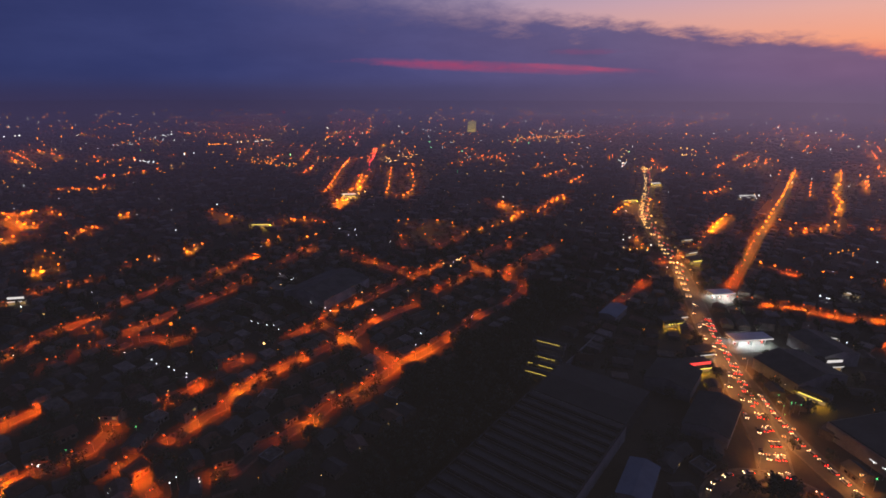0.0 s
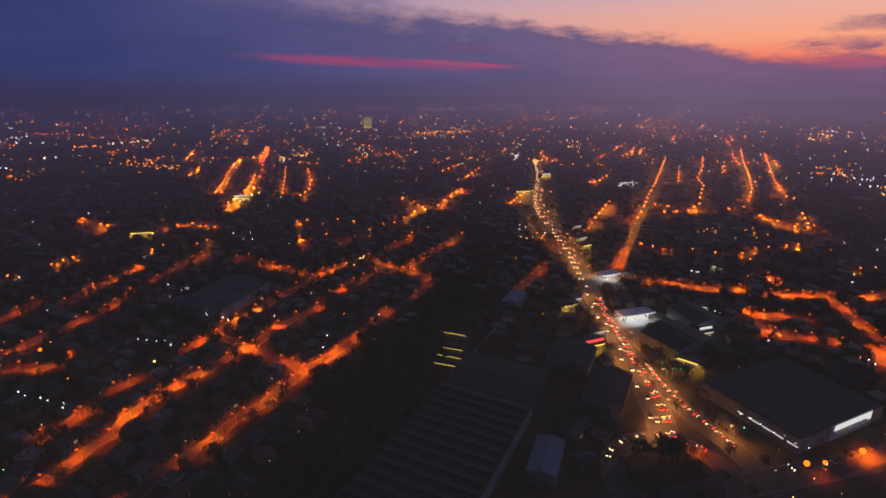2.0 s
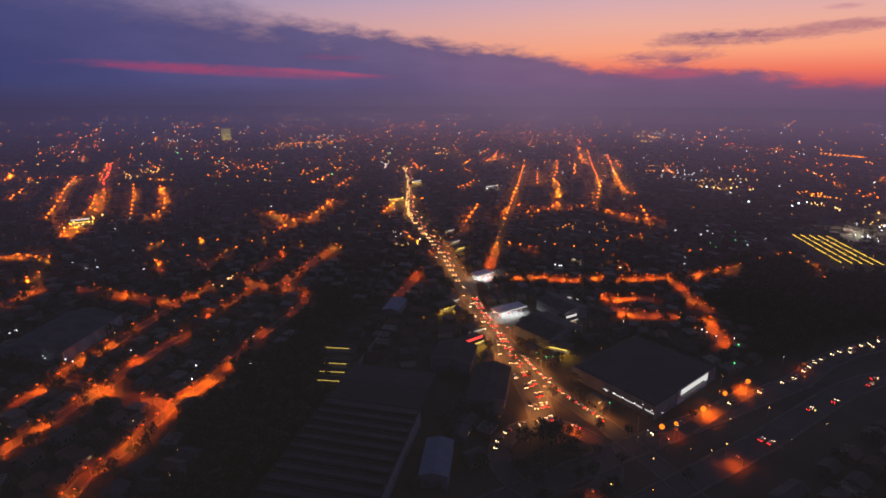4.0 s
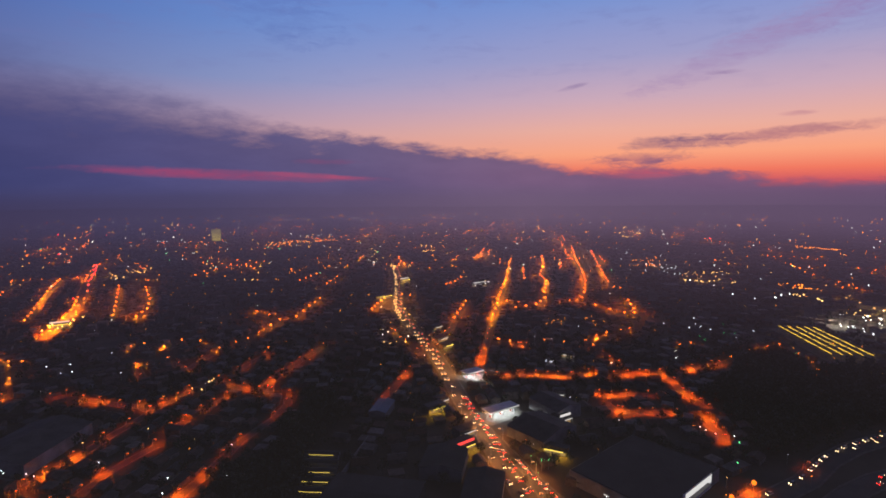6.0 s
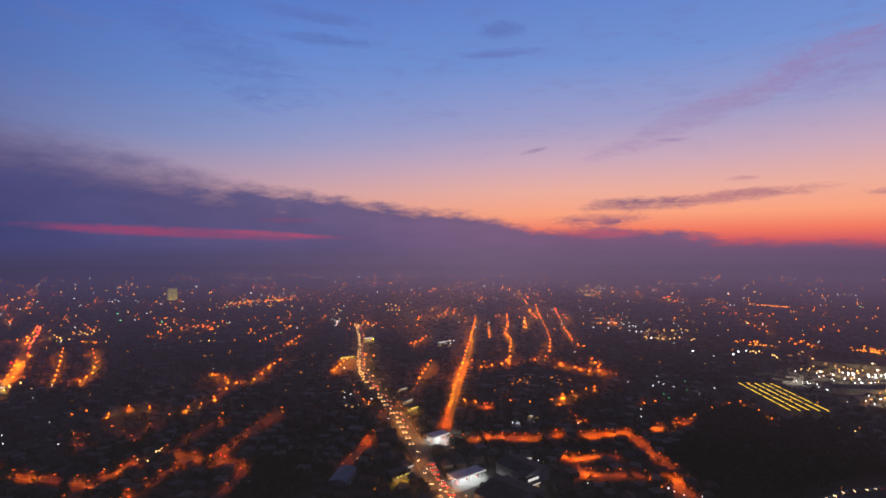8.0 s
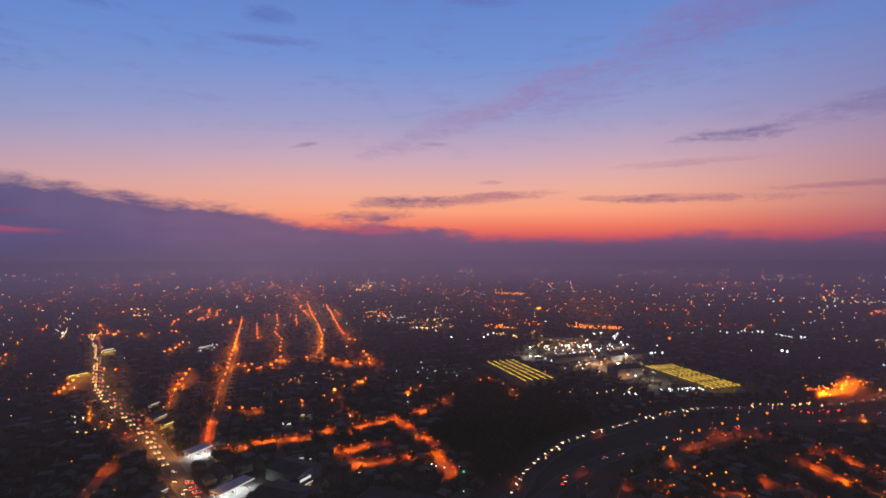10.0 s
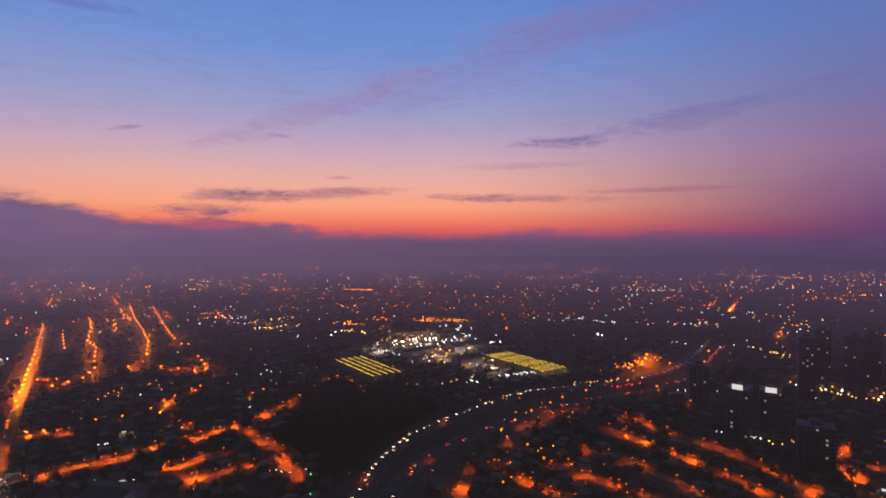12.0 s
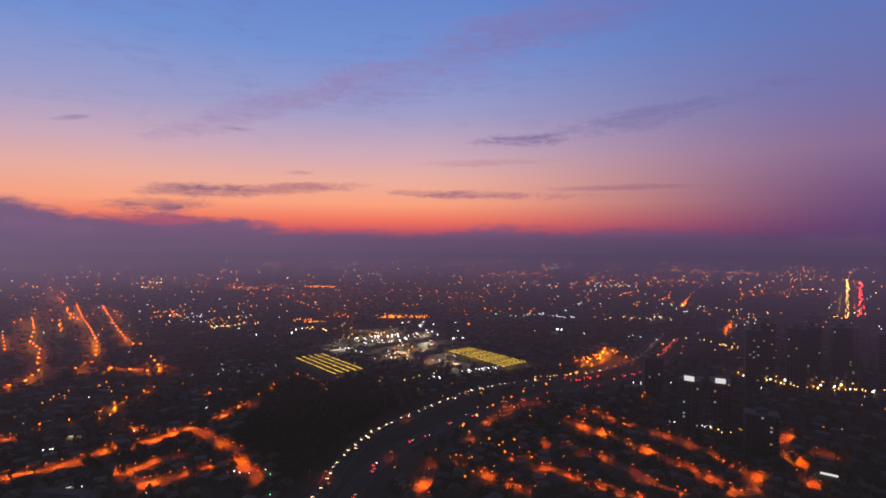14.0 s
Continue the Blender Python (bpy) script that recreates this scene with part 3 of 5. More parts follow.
street([(83, 709), (95, 682), (102, 650), (88, 627), (71, 600)], 0.8)
street([(121, 657), (149, 710), (174, 755)], 0.9)
street([(37, 488), (49, 506), (65, 522)], 0.6)
street([(70, 537), (90, 552)], 0.5)
street([(-200, 1145), (-194, 1012), (-181, 863), (-177, 792)], 0.8)
street([(-100, 1014), (-90, 864), (-85, 772)], 0.6)
street([(-57, 981), (-46, 865), (-46, 794), (-56, 752)], 0.7)
street([(-182, 613), (-167, 619), (-149, 603), (-138, 598)], 1.0)
street([(-98, 487), (-88, 490)], 0.7)
street([(-44, 542), (-37, 506)], 0.6)
street([(-22, 589), (-6, 607), (11, 594)], 0.6)
street([(-53, 606), (-42, 612)], 0.6)
street([(-143, 535), (-136, 545)], 0.5)
street([(181, 923), (224, 985)], 0.7)
street([(213, 869), (249, 936)], 0.7)
street([(-587, 795), (-569, 800), (-545, 800), (-533, 819)], 1.0)
street([(-546, 635), (-523, 638), (-520, 650)], 1.2)
street([(-520, 615), (-494, 594), (-479, 584), (-473, 589)], 1.2)
street([(-489, 644), (-469, 630)], 0.9)
street([(-1020, 1255), (-875, 1115), (-784, 1024)], 0.6)
street([(-298, 661), (-268, 632), (-258, 623)], 0.7)
street([(-396, 630), (-391, 639)], 0.5)
street([(-406, 547), (-399, 561), (-394, 573)], 0.4)
street([(-456, 522), (-453, 534)], 0.4)
street([(128, 365), (139, 378), (153, 393), (165, 409), (174, 419)], 1.0)
street([(229, 481), (246, 499), (266, 518), (295, 560), (323, 597), (354, 638)], 0.7)
street([(214, 571), (206, 538), (202, 511), (203, 498)], 1.1)
street([(201, 464), (208, 469)], 0.9)
street([(220, 652), (238, 680), (259, 711)], 0.7)
street([(291, 726), (298, 711)], 0.9)
street([(390, 774), (413, 787), (444, 823)], 0.5)
street([(290, 453), (297, 444), (301, 434), (308, 430)], 0.6)
street([(664, 988), (566, 852), (492, 749), (432, 669), (385, 604), (345, 551), (305, 496), (279, 459), (255, 427), (231, 393)], 1.1)
street([(226, 374), (236, 372), (248, 368), (260, 365), (267, 358), (275, 352), (282, 347), (292, 342), (309, 340)], 1.3)
street([(755, 994), (673, 881), (588, 778), (554, 716), (491, 638)], 0.8)
street([(614, 868), (538, 757)], 0.6)
street([(948, 1120), (789, 918), (690, 785), (611, 685), (542, 610)], 0.9)
street([(931, 1024), (829, 896), (702, 739), (646, 666), (617, 623), (618, 611)], 0.9)
street([(406, 614), (414, 597)], 0.6)
street([(392, 573), (426, 574), (464, 605)], 0.6)
street([(483, 573), (510, 580)], 0.7)
street([(292, 457), (300, 448), (305, 434)], 0.7)
street([(332, 431), (346, 417)], 0.5)
street([(369, 412), (391, 420)], 0.9)
street([(408, 421), (430, 422), (444, 423)], 0.9)
street([(495, 534), (495, 507), (495, 482), (507, 476)], 1.0)
street([(557, 534), (524, 492)], 1.0)
street([(352, 358), (351, 345)], 0.9)
street([(326, 327), (337, 322)], 1.2)
street([(348, 319), (351, 315)], 1.1)
street([(363, 393), (363, 388)], 0.9)
street([(285, 300), (290, 293), (303, 291), (312, 288), (317, 281)], 1.2)
street([(277, 283), (274, 270)], 0.9)
street([(277, 268), (286, 261), (294, 257), (302, 255), (308, 247)], 1.0)
street([(363, 311), (358, 292), (344, 272), (342, 262), (338, 252), (334, 242)], 1.1)
street([(320, 233), (311, 222), (309, 213), (301, 206)], 1.2)
street([(374, 303), (398, 307), (424, 307), (429, 303), (450, 307), (485, 312), (513, 312), (529, 310)], 1.1, dark=(0,))
street([(441, 356), (456, 355)], 0.9)
street([(515, 283), (499, 263), (483, 250)], 0.6)
street([(460, 251), (468, 242), (473, 233)], 0.8)
street([(464, 10), (454, -2), (441, -17), (425, -36), (415, -49), (406, -57), (397, -67), (389, -75), (379, -83), (365, -92), (356, -96)], 1.0, dark=(5,))
street([(490, -2), (485, -12), (484, -24), (474, -37), (465, -52), (455, -62), (450, -70), (438, -82), (425, -95), (416, -101), (401, -108)], 0.9, dark=(4,))
street([(398, -8), (395, -16), (387, -23), (381, -29), (378, -36), (363, -44), (359, -49), (352, -60), (348, -64)], 0.8, dark=(2,))
street([(389, -115), (372, -108), (358, -101)], 1.2)
street([(479, -166), (466, -156), (448, -149), (430, -150), (420, -152)], 1.1)
street([(388, -147), (371, -143)], 0.9)
street([(445, -170), (443, -182)], 0.9)
street([(350, 100), (321, 96), (310, 97)], 0.9)
street([(361, 82), (358, 75)], 0.9)
street([(345, 62), (341, 56), (333, 42), (335, 31), (328, 27)], 0.9)
street([(365, 25), (366, 19), (359, 6), (359, 1)], 0.9)
street([(409, 26), (418, 21), (407, 9)], 0.9)
street([(349, -13), (348, -19), (340, -27), (338, -35)], 0.8)
street([(404, 85), (446, 78), (463, 70), (500, 53)], 0.7)
street([(509, 40), (502, 29)], 0.7)
street([(374, 47), (381, 36)], 0.7)
street([(499, -4), (498, -17)], 0.7)
street([(560, -62), (578, -75)], 0.5)

# side streets of the outer town, in the run of the nearest mapped street
base = np.array(SEGMENTS)
outer = Mesher()
more = random.Random(12)
for k in range(330):
    r = 1050 + 1500 * more.random() ** 1.1
    b = radians(-45 + 155 * more.random())
    x, y = r * math.sin(b), r * math.cos(b)
    if more.random() < (0.55 if b > 0.95 else 0.2) or taken[cells(x, y)] or any(math.hypot((x - wx) / wa, (y - wy) / wb) < 1.1 for wx, wy, wa, wb in WOODS + DARK):
        continue
    mid = np.hypot((base[:, 0] + base[:, 2]) / 2 - x, (base[:, 1] + base[:, 3]) / 2 - y)
    q = base[int(mid.argmin())]
    a = math.atan2(q[3] - q[1], q[2] - q[0]) + (math.pi / 2 if more.random() < 0.35 else 0) + more.uniform(-0.08, 0.08)
    half = more.uniform(20, 55) * (1 + r / 1500)
    p0, p1 = (x - half * math.cos(a), y - half * math.sin(a)), (x + half * math.cos(a), y + half * math.sin(a))
    ribbon([p0, p1], 5.5, 0.015 + 0.004 * (k % 9), outer)
    SEGMENTS.append((*p0, *p1, 5.5))
    claim_line(p0, p1, 3.4)
    for j, (lx, ly, la) in enumerate(along([p0, p1], 27, more.uniform(0, 20))):
        if more.random() < 0.75:
            side = -1 if j % 2 else 1
            LAMPS.append((lx - math.sin(la) * 3.2 * side, ly + math.cos(la) * 3.2 * side, la - side * math.pi / 2, "sodium" if more.random() < 0.93 else "warm", more.choice((0.35, 0.5, 0.8, 1.2))))
lone("road", outer, [ASPHALT], "asphalt side streets of the outer town", "road", "structure")

# ---- street lamps ----
def street_lamp(lens, h):
    lamp = thing("street_lamp", "grey steel street lamp with a hooded lantern", "street lamp", "street lamps")
    part("pole", Mesher().tube([(0, 0, 0), (0, 0, h / 2), (0, 0, h)], (0.13, 0.1, 0.07)), STEEL, lamp)
    part("arm", Mesher().tube([(0, 0, h - 0.1), (0.7, 0, h + 0.3), (1.9, 0, h + 0.45)], (0.06, 0.05, 0.05), 5), STEEL, lamp)
    hood = Mesher().box(2.3, 0, h + 0.46, 1.15, 0.8, 0.26, bevel=0.12)
    head = part("lantern", hood, STEEL, lamp)
    for e in (-1, 1):
        part("side_glass", Mesher().box(2.3 + 0.54 * e, 0, h - 0.14, 0.06, 0.66, 0.598), WARM_BOWL if lens is WARM else SODIUM_BOWL, head, "glowing side glass")
    shade = Mesher()
    rim = [(2.3 + e * i, f * j, z) for z, i, j in ((h + 0.46, 0.3, 0.37), (h + 0.22, 0.44, 0.42)) for e, f in ((-1, -1), (1, -1), (1, 1), (-1, 1))]
    if lens is not WARM:
        part("shade", shade.add(rim, [(i, (i + 1) % 4, 4 + (i + 1) % 4, 4 + i) for i in range(4)]), STEEL, head)
    part("lens", Mesher().quad((2.05, 0.32, h + 0.43), (2.55, 0.32, h + 0.43), (2.55, -0.32, h + 0.43), (2.05, -0.32, h + 0.43)), lens, head, "glowing lens")
    return lamp


near = sorted(LAMPS, key=lambda s: math.hypot(s[0], s[1]))
models = {"sodium": street_lamp(SODIUM, 4.6), "aged": street_lamp(SODIUM_DIM, 4.6), "strong": street_lamp(SODIUM_STRONG, 4.9), "dim": street_lamp(SODIUM_LOW, 4.6), "warm": street_lamp(WARM, 8.0)}
fresh = set(models)
for x, y, a, kind, power in near[:296]:
    kind = ("dim" if power < 0.4 else "aged" if power < 0.75 else "strong" if power > 1.0 else kind) if kind == "sodium" else kind
    ob = models[kind]
    m = at(x, y, 0, a)
    if kind in fresh:
        fresh.discard(kind)
        ob.matrix_basis = m
    else:
        ob = copy_thing(ob, m)
far = Mesher()
for x, y, a, kind, power in near[296:]:
    c, s = math.cos(a), math.sin(a)
    h = 4.8 if kind == "sodium" else 8.0
    far.box(x, y, 0, 0.2, 0.2, h, a, 0)
    hx, hy = x + 2 * c, y + 2 * s
    far.box(hx, hy, h + 0.1, 1.3, 1.0, 0.3, a, 0)
    if math.hypot(x, y) > 620:
        far.box(hx, hy, h - 0.6, 1.5, 1.2, 0.698, a, 3 if kind == "sodium" else 4, bevel=0.1)
        far.disc(hx, hy, h - 0.62, 0.40 * math.sqrt(power), 4, 1 if kind == "sodium" else 2)
    else:
        for e in (-1, 1):
            far.box(hx + 0.62 * e * c, hy + 0.62 * e * s, h - 0.55, 0.06, 0.9, 0.648, a, 3 if kind == "sodium" else 4)
            far.box(hx - 0.52 * e * s, hy + 0.52 * e * c, h - 0.55, 1.1, 0.06, 0.648, a, 0)
        far.disc(hx, hy, h + 0.08, 0.42 * math.sqrt(power), 4, 5 if kind == "sodium" else 2)
lone("street_lamps", far, [STEEL, SODIUM_FAR, WARM, FAR_BOWL, WARM_BOWL, SODIUM_MID], "rows of distant steel street lamps, lit orange", "street lamp", "stuff", "street lamps")

# ---- works with a sawtooth roof ----
def local(origin, turn):
    c, s = math.cos(turn), math.sin(turn)
    return lambda a, b: (origin[0] + c * a - s * b, origin[1] + s * a + c * b)


FT = radians(52.5)
fx = local((-11, 163), FT)
works = thing("factory", "long dark factory hall with a sawtooth roof", "factory")
works.matrix_basis = at(-11, 163, 0, FT)
claim_box(*fx(65, -25), 134, 54, FT, 4)
LEN, WID, BAY = 95.2, 49.0, 6.8
part("wall", Mesher().box(LEN / 2, -WID / 2, 0, LEN, WID, 8.0), CONCRETE, works)
for k in range(int(LEN / BAY)):
    a0 = k * BAY
    slope = Mesher().add([(a0 + 0.3, -0.6, 9.9), (a0 + 0.3, 0.6 - WID, 9.9), (a0 + BAY - 0.5, 0.6 - WID, 8.2), (a0 + BAY - 0.5, -0.6, 8.2), (a0 + 0.3, -0.6, 8.004), (a0 + 0.3, 0.6 - WID, 8.004), (a0 + BAY - 0.5, 0.6 - WID, 8.004), (a0 + BAY - 0.5, -0.6, 8.004)],
                         [(0, 1, 2, 3), (4, 7, 6, 5), (0, 3, 7, 4), (1, 5, 6, 2), (2, 6, 7, 3), (0, 4, 5, 1)])
    bay = part("roof_bay", slope, FACTORY_ROOF, works)
    part("glazing", Mesher().box(a0 + 0.22, -WID / 2, 8.7, 0.12, WID - 2.0, 1.1), SKYLIGHT, bay, "dusty glazing strip")
part("parapet", Mesher().box(LEN / 2, -0.25, 8.0, LEN, 0.5, 1.7), FACTORY_ROOF, works)
part("parapet", Mesher().box(LEN / 2, 0.25 - WID, 8.0, LEN, 0.5, 1.7), FACTORY_ROOF, works)
part("annex", Mesher().box(LEN + 18.1, -WID / 2, 0, 36, WID - 1, 8.2).gable(LEN + 18.1, -WID / 2, 8.2, 35, WID - 1, 1.2, 0.3, 0.2), FACTORY_ROOF, works)
part("side_wall", Mesher().box(92, 1.6, 0, 184, 0.6, 3.4), CONCRETE, works, "long pale boundary wall")


def shed(name, label, x, y, w, d, h, turn, roof, category="shed", lit="", tubes=None):
    """A hall with a shallow gable roof, a plinth, doors and, where it has them, lit strips under the eaves."""
    ob = thing(name, label, category)
    ob.matrix_basis = at(x, y, 0, turn)
    claim_box(x, y, w, d, turn, 2)
    wall = Mesher().box(0, 0, 0, w, d, h)
    wall.add([(-w / 2, e * d / 2, h) for e in (-1, 1)] + [(w / 2, e * d / 2, h) for e in (-1, 1)] + [(0, e * d / 2, h + 0.12 * w) for e in (-1, 1)], [(0, 2, 4), (3, 1, 5)])
    part("wall", wall, CONCRETE, ob)
    part("roof", Mesher().gable(0, 0, h, w, d, 0.12 * w, 0.4, 0.12), roof, ob)
    for e in (-1, 1):
        part("door", Mesher().box(e * 0.2 * w, -d / 2, 0, min(3, 0.3 * w), 0.12, min(3.4, h * 0.7)), STEEL, ob)
    if tubes:
        for e in (-1, 1):
            part("strip_light", Mesher().box(e * (w / 2 + 0.5), 0, h - 0.5, 0.12, d * 0.7, 0.1), tubes, ob, "glowing strip light")
    return ob


shed("warehouse", "low hall with a blue-painted sheet roof", 80, 176, 12, 24, 6.5, FT - math.pi / 2 + 0.1, BLUE_ROOF)
shed("warehouse", "pale blue sheet-roofed hall beside a dark yard", 122, 345, 12, 23, 6, FT - math.pi / 2, BLUE_ROOF)
shed("warehouse", "dark flat hall beside the factory", 133, 222, 20, 34, 6, FT - math.pi / 2, FACTORY_ROOF)
for k in range(5):
    x, y = 55 + 3.3 * k, 265 + 9.2 * k
    shed("platform_shed", "narrow shed with a row of yellow strip lights", x, y, 4.0, 21, 3.6, FT + 0.12, FACTORY_ROOF, tubes=YELLOW_DIM if k != 3 else None)
shed("market_hall", "large dark sheet-roofed hall by the avenue", 203, 265, 34, 30, 7, 0.25, SHEET)
shed("market_hall", "broad grey hall with a shallow roof", 234, 291, 22, 30, 8, 0.1, SHEET)
shed("market_hall", "wide dark hall beside the avenue", 128, 257, 24, 26, 7, FT - math.pi / 2, FACTORY_ROOF)
shed("sports_hall", "big dark hall with a curved-looking roof", -91, 389, 40, 55, 8, -0.5, SHEET)


# ---- lit warehouse by the motorway ----
AT = radians(13.4)
depot = thing("warehouse", "dark flat-roofed warehouse with floodlit white walls", "warehouse")
depot.matrix_basis = at(193, 160, 0, AT)
ax = local((193, 160), AT)
claim_box(*ax(34, 28), 70, 60, AT, 3)
part("wall", Mesher().box(34, 28, 0, 64, 52, 7.5), CONCRETE, depot)
part("roof", Mesher().box(34, 28, 7.504, 63, 51, 0.5, bevel=0.2), FACTORY_ROOF, depot)
part("canopy", Mesher().box(38, 0.6, 4.6, 26, 2.4, 0.3), CONCRETE, depot)
for q, size in ((5, 5), (11, 4), (17, 5), (24, 6), (31, 3)):
    part("strip_light", Mesher().box(1.9, q, 3.2, 0.1, size, 0.5), LIT_PANEL, depot, "dim white strip light")
part("facade", Mesher().box(40, 1.9, 0, 32, 0.2, 8.6), WHITE_WALL, depot, "white-painted facade")
# the panel's own glow stands in for floodlight on the white wall
part("lit_panel", Mesher().box(41, 1.7, 3.6, 29, 0.12, 4.4, bevel=0.05), LIT_PANEL, depot, "white panel glowing as if floodlit, along the wall")


# ---- shops along the avenue ----
def filling_station(x, y, turn, w=24.0, d=11.0):
    ob = thing("filling_station", "filling station with a brightly lit white canopy", "filling station")
    ob.matrix_basis = at(x, y, 0, turn)
    claim_box(x, y, w + 8, d + 12, turn, 2)
    part("forecourt", Mesher().box(0, 0, 0.02, w + 8, d + 12, 0.12), PAVING, ob)
    part("canopy", Mesher().box(0, 0, 5.0, w, d, 0.8, bevel=0.1), WHITE_WALL, ob)
    for i in (-1, 0, 1):
        for j in (-1, 1):
            part("column", Mesher().box(i * w * 0.36, j * d * 0.28, 0.14, 0.4, 0.4, 4.86), STEEL, ob)
            part("downlight", Mesher().disc(i * w * 0.3 + 1.2, j * d * 0.3, 4.98, 0.5, 8), WHITE, ob, "glowing downlight")
        part("pump", Mesher().box(i * w * 0.36, 0, 0.14, 0.9, 0.6, 1.7, bevel=0.1), SIGN_FACE, ob)
    part("fascia", Mesher().box(0, -d / 2 - 0.06, 5.1, w, 0.1, 0.6), SIGN_WHITE, ob, "glowing white fascia")
    part("shop", Mesher().box(0, d / 2 + 4.2, 0.14, w * 0.7, 5, 3.4, bevel=0.2), PLASTER, ob)
    part("shop_front", Mesher().box(0, d / 2 + 1.6, 0.5, w * 0.55, 0.12, 2.4), LIT_WINDOW, ob, "lit shop window")
    return ob


def shop(x, y, turn, w, d, h, glow, label, sign=None):
    ob = thing("shop", label, "shop")
    ob.matrix_basis = at(x, y, 0, turn)
    claim_box(x, y, w, d, turn, 2)
    part("wall", Mesher().box(0, 0, 0, w, d, h), PLASTER, ob)
    part("roof", Mesher().box(0, 0, h + 0.004, w - 0.3, d - 0.3, 0.4, bevel=0.15), SHEET, ob)
    part("awning", Mesher().box(0, -d / 2 - 1.2, h * 0.72, w, 2.4, 0.15), SHEET, ob)
    part("strip_light", Mesher().box(0, -d / 2 - 1.5, h * 0.72 - 0.22, w * 0.9, 0.2, 0.16), glow, ob, "glowing strip light")
    part("fascia", Mesher().box(0, -d / 2 - 2.47, h * 0.72 - 0.1, w * 0.7, 0.12, 0.5), YELLOW_DIM if glow is YELLOW else YELLOW_DIM if glow is YELLOW_DIM else SIGN_WHITE, ob, "backlit fascia along the awning")
    part("shop_window", Mesher().box(0, -d / 2 - 0.03, 0.4, w * 0.8, 0.1, h * 0.5), LIT_WINDOW, ob, "lit shop window")
    if sign:
        part("sign", Mesher().box(0, -d / 2 - 0.1, h + 0.1, w * 0.8, 0.2, 1.6), sign, ob, "glowing sign board")
    return ob


filling_station(197, 305, 0.12, 26, 10)
filling_station(217, 381, 0.15, 18, 10)
shop(147, 274, 0.2, 20, 9, 5, YELLOW, "low shop with a yellow-lit front and red sign", SIGN_RED)
shop(159, 290, 0.2, 14, 8, 5, WHITE_SPOT, "low shop with a white-lit front")
shop(158, 333, 0.2, 16, 8, 5, YELLOW, "low shop with a yellow-lit front")
shop(168, 343, 0.2, 10, 7, 5, WHITE_SPOT, "small shop with a white-lit front")
shop(227, 275, 0.1, 12, 8, 6, WHITE_SPOT, "flat shop with white floodlights", SIGN_WHITE)
shop(250, 306, -0.6, 9, 7, 9, WHITE_SPOT, "tall blue-painted shop with white lights")
shop(197, 243, -0.9, 16, 6, 5, YELLOW, "cafe with a yellow-lit garden front")
shop(185, 213, 0.6, 10, 6, 4, YELLOW_DIM, "small kiosk with yellow lights")
shop(240, 491, 0.4, 16, 9, 5, WHITE_SPOT, "corner shop with white-lit front")
shop(256, 535, 0.3, 14, 8, 5, WHITE_SPOT, "roadside shop with a white front light")
shop(234, 466, 0.3, 14, 8, 5, YELLOW, "roadside shop with a yellow-lit front")
shop(263, 731, 0.1, 26, 9, 5, YELLOW, "long shop with a yellow-lit front")
shop(437, 749, 0.1, 30, 10, 6, WHITE_SPOT, "long store with a white-lit front", SIGN_WHITE)
shop(-135, 749, 0.1, 24, 12, 7, YELLOW, "store with a bright yellow-lit forecourt", SIGN_WHITE)
shop(-211, 594, 0.1, 26, 9, 5, YELLOW, "market with a yellow-lit front")
shop(-320, 368, 0.2, 14, 8, 5, WHITE_SPOT, "store with a white-lit front", SIGN_WHITE)
shop(325, 387, -1.0, 14, 7, 4, WHITE_SPOT, "long shop with a white-lit front")
shop(391, -157, 1.2, 12, 7, 4, WHITE_SPOT, "small shop with white lights", SIGN_WHITE)
shop(343, 846, 0.1, 20, 10, 6, YELLOW, "store with a yellow-lit front", SIGN_WHITE)


# ---- tram and bus yard ----
def lit_rows(x0, y0, x1, y1, width, rows, tube, label, cover, strip=0.6):
    """Parallel roofs with lamps between them, from one end of the yard to the other."""
    length, turn = math.dist((x0, y0), (x1, y1)), math.atan2(y1 - y0, x1 - x0)
    place = local((x0, y0), turn)
    claim_box(*place(length / 2, 0), length, width, turn, 4)
    apron = Mesher()
    apron.box(*place(length / 2, 0), 0.03, length + 6, width + 6, 0.1, turn)
    lone("pavement", apron, [PAVING], "concrete yard under rows of lamps", "pavement", "structure")
    gap = width / rows
    for k in range(rows):
        cx, cy = place(length / 2, -width / 2 + gap * (k + 0.5))
        ob = thing("yard_canopy", label, "canopy", "canopies of the yard")
        ob.matrix_basis = at(cx, cy, 0, turn)
        part("roof", Mesher().gable(0, 0, 4.6, gap * 0.42, length * 0.96, 0.5, 0.1, 0.1, math.pi / 2), cover, ob)
        for q in range(6):
            part("post", Mesher().box(length * (-0.45 + 0.18 * q), 0, 0.13, 0.25, 0.25, 4.9), STEEL, ob)
            part("lamp", Mesher().box(length * (-0.4 + 0.16 * q), gap * 0.36, 6.6, 3.0, 0.5, 0.18), STEEL, ob).location.z = 0
            u, v = length * (-0.4 + 0.16 * q), gap * 0.36
            part("tube", Mesher().quad((u - 1.3, v + 0.15, 6.59), (u + 1.3, v + 0.15, 6.59), (u + 1.3, v - 0.15, 6.59), (u - 1.3, v - 0.15, 6.59)), tube, ob, "glowing tube")
        # added glowing strips along the ridge imitate yellow lamplight on the roof
        for q in range(4):
            part("strip_light", Mesher().box(length * (-0.35 + 0.23 * q), 0, 5.22, length * 0.2, strip, 0.14), CANOPY_GLOW, ob, "added yellow glow strip for the lamplit roof")


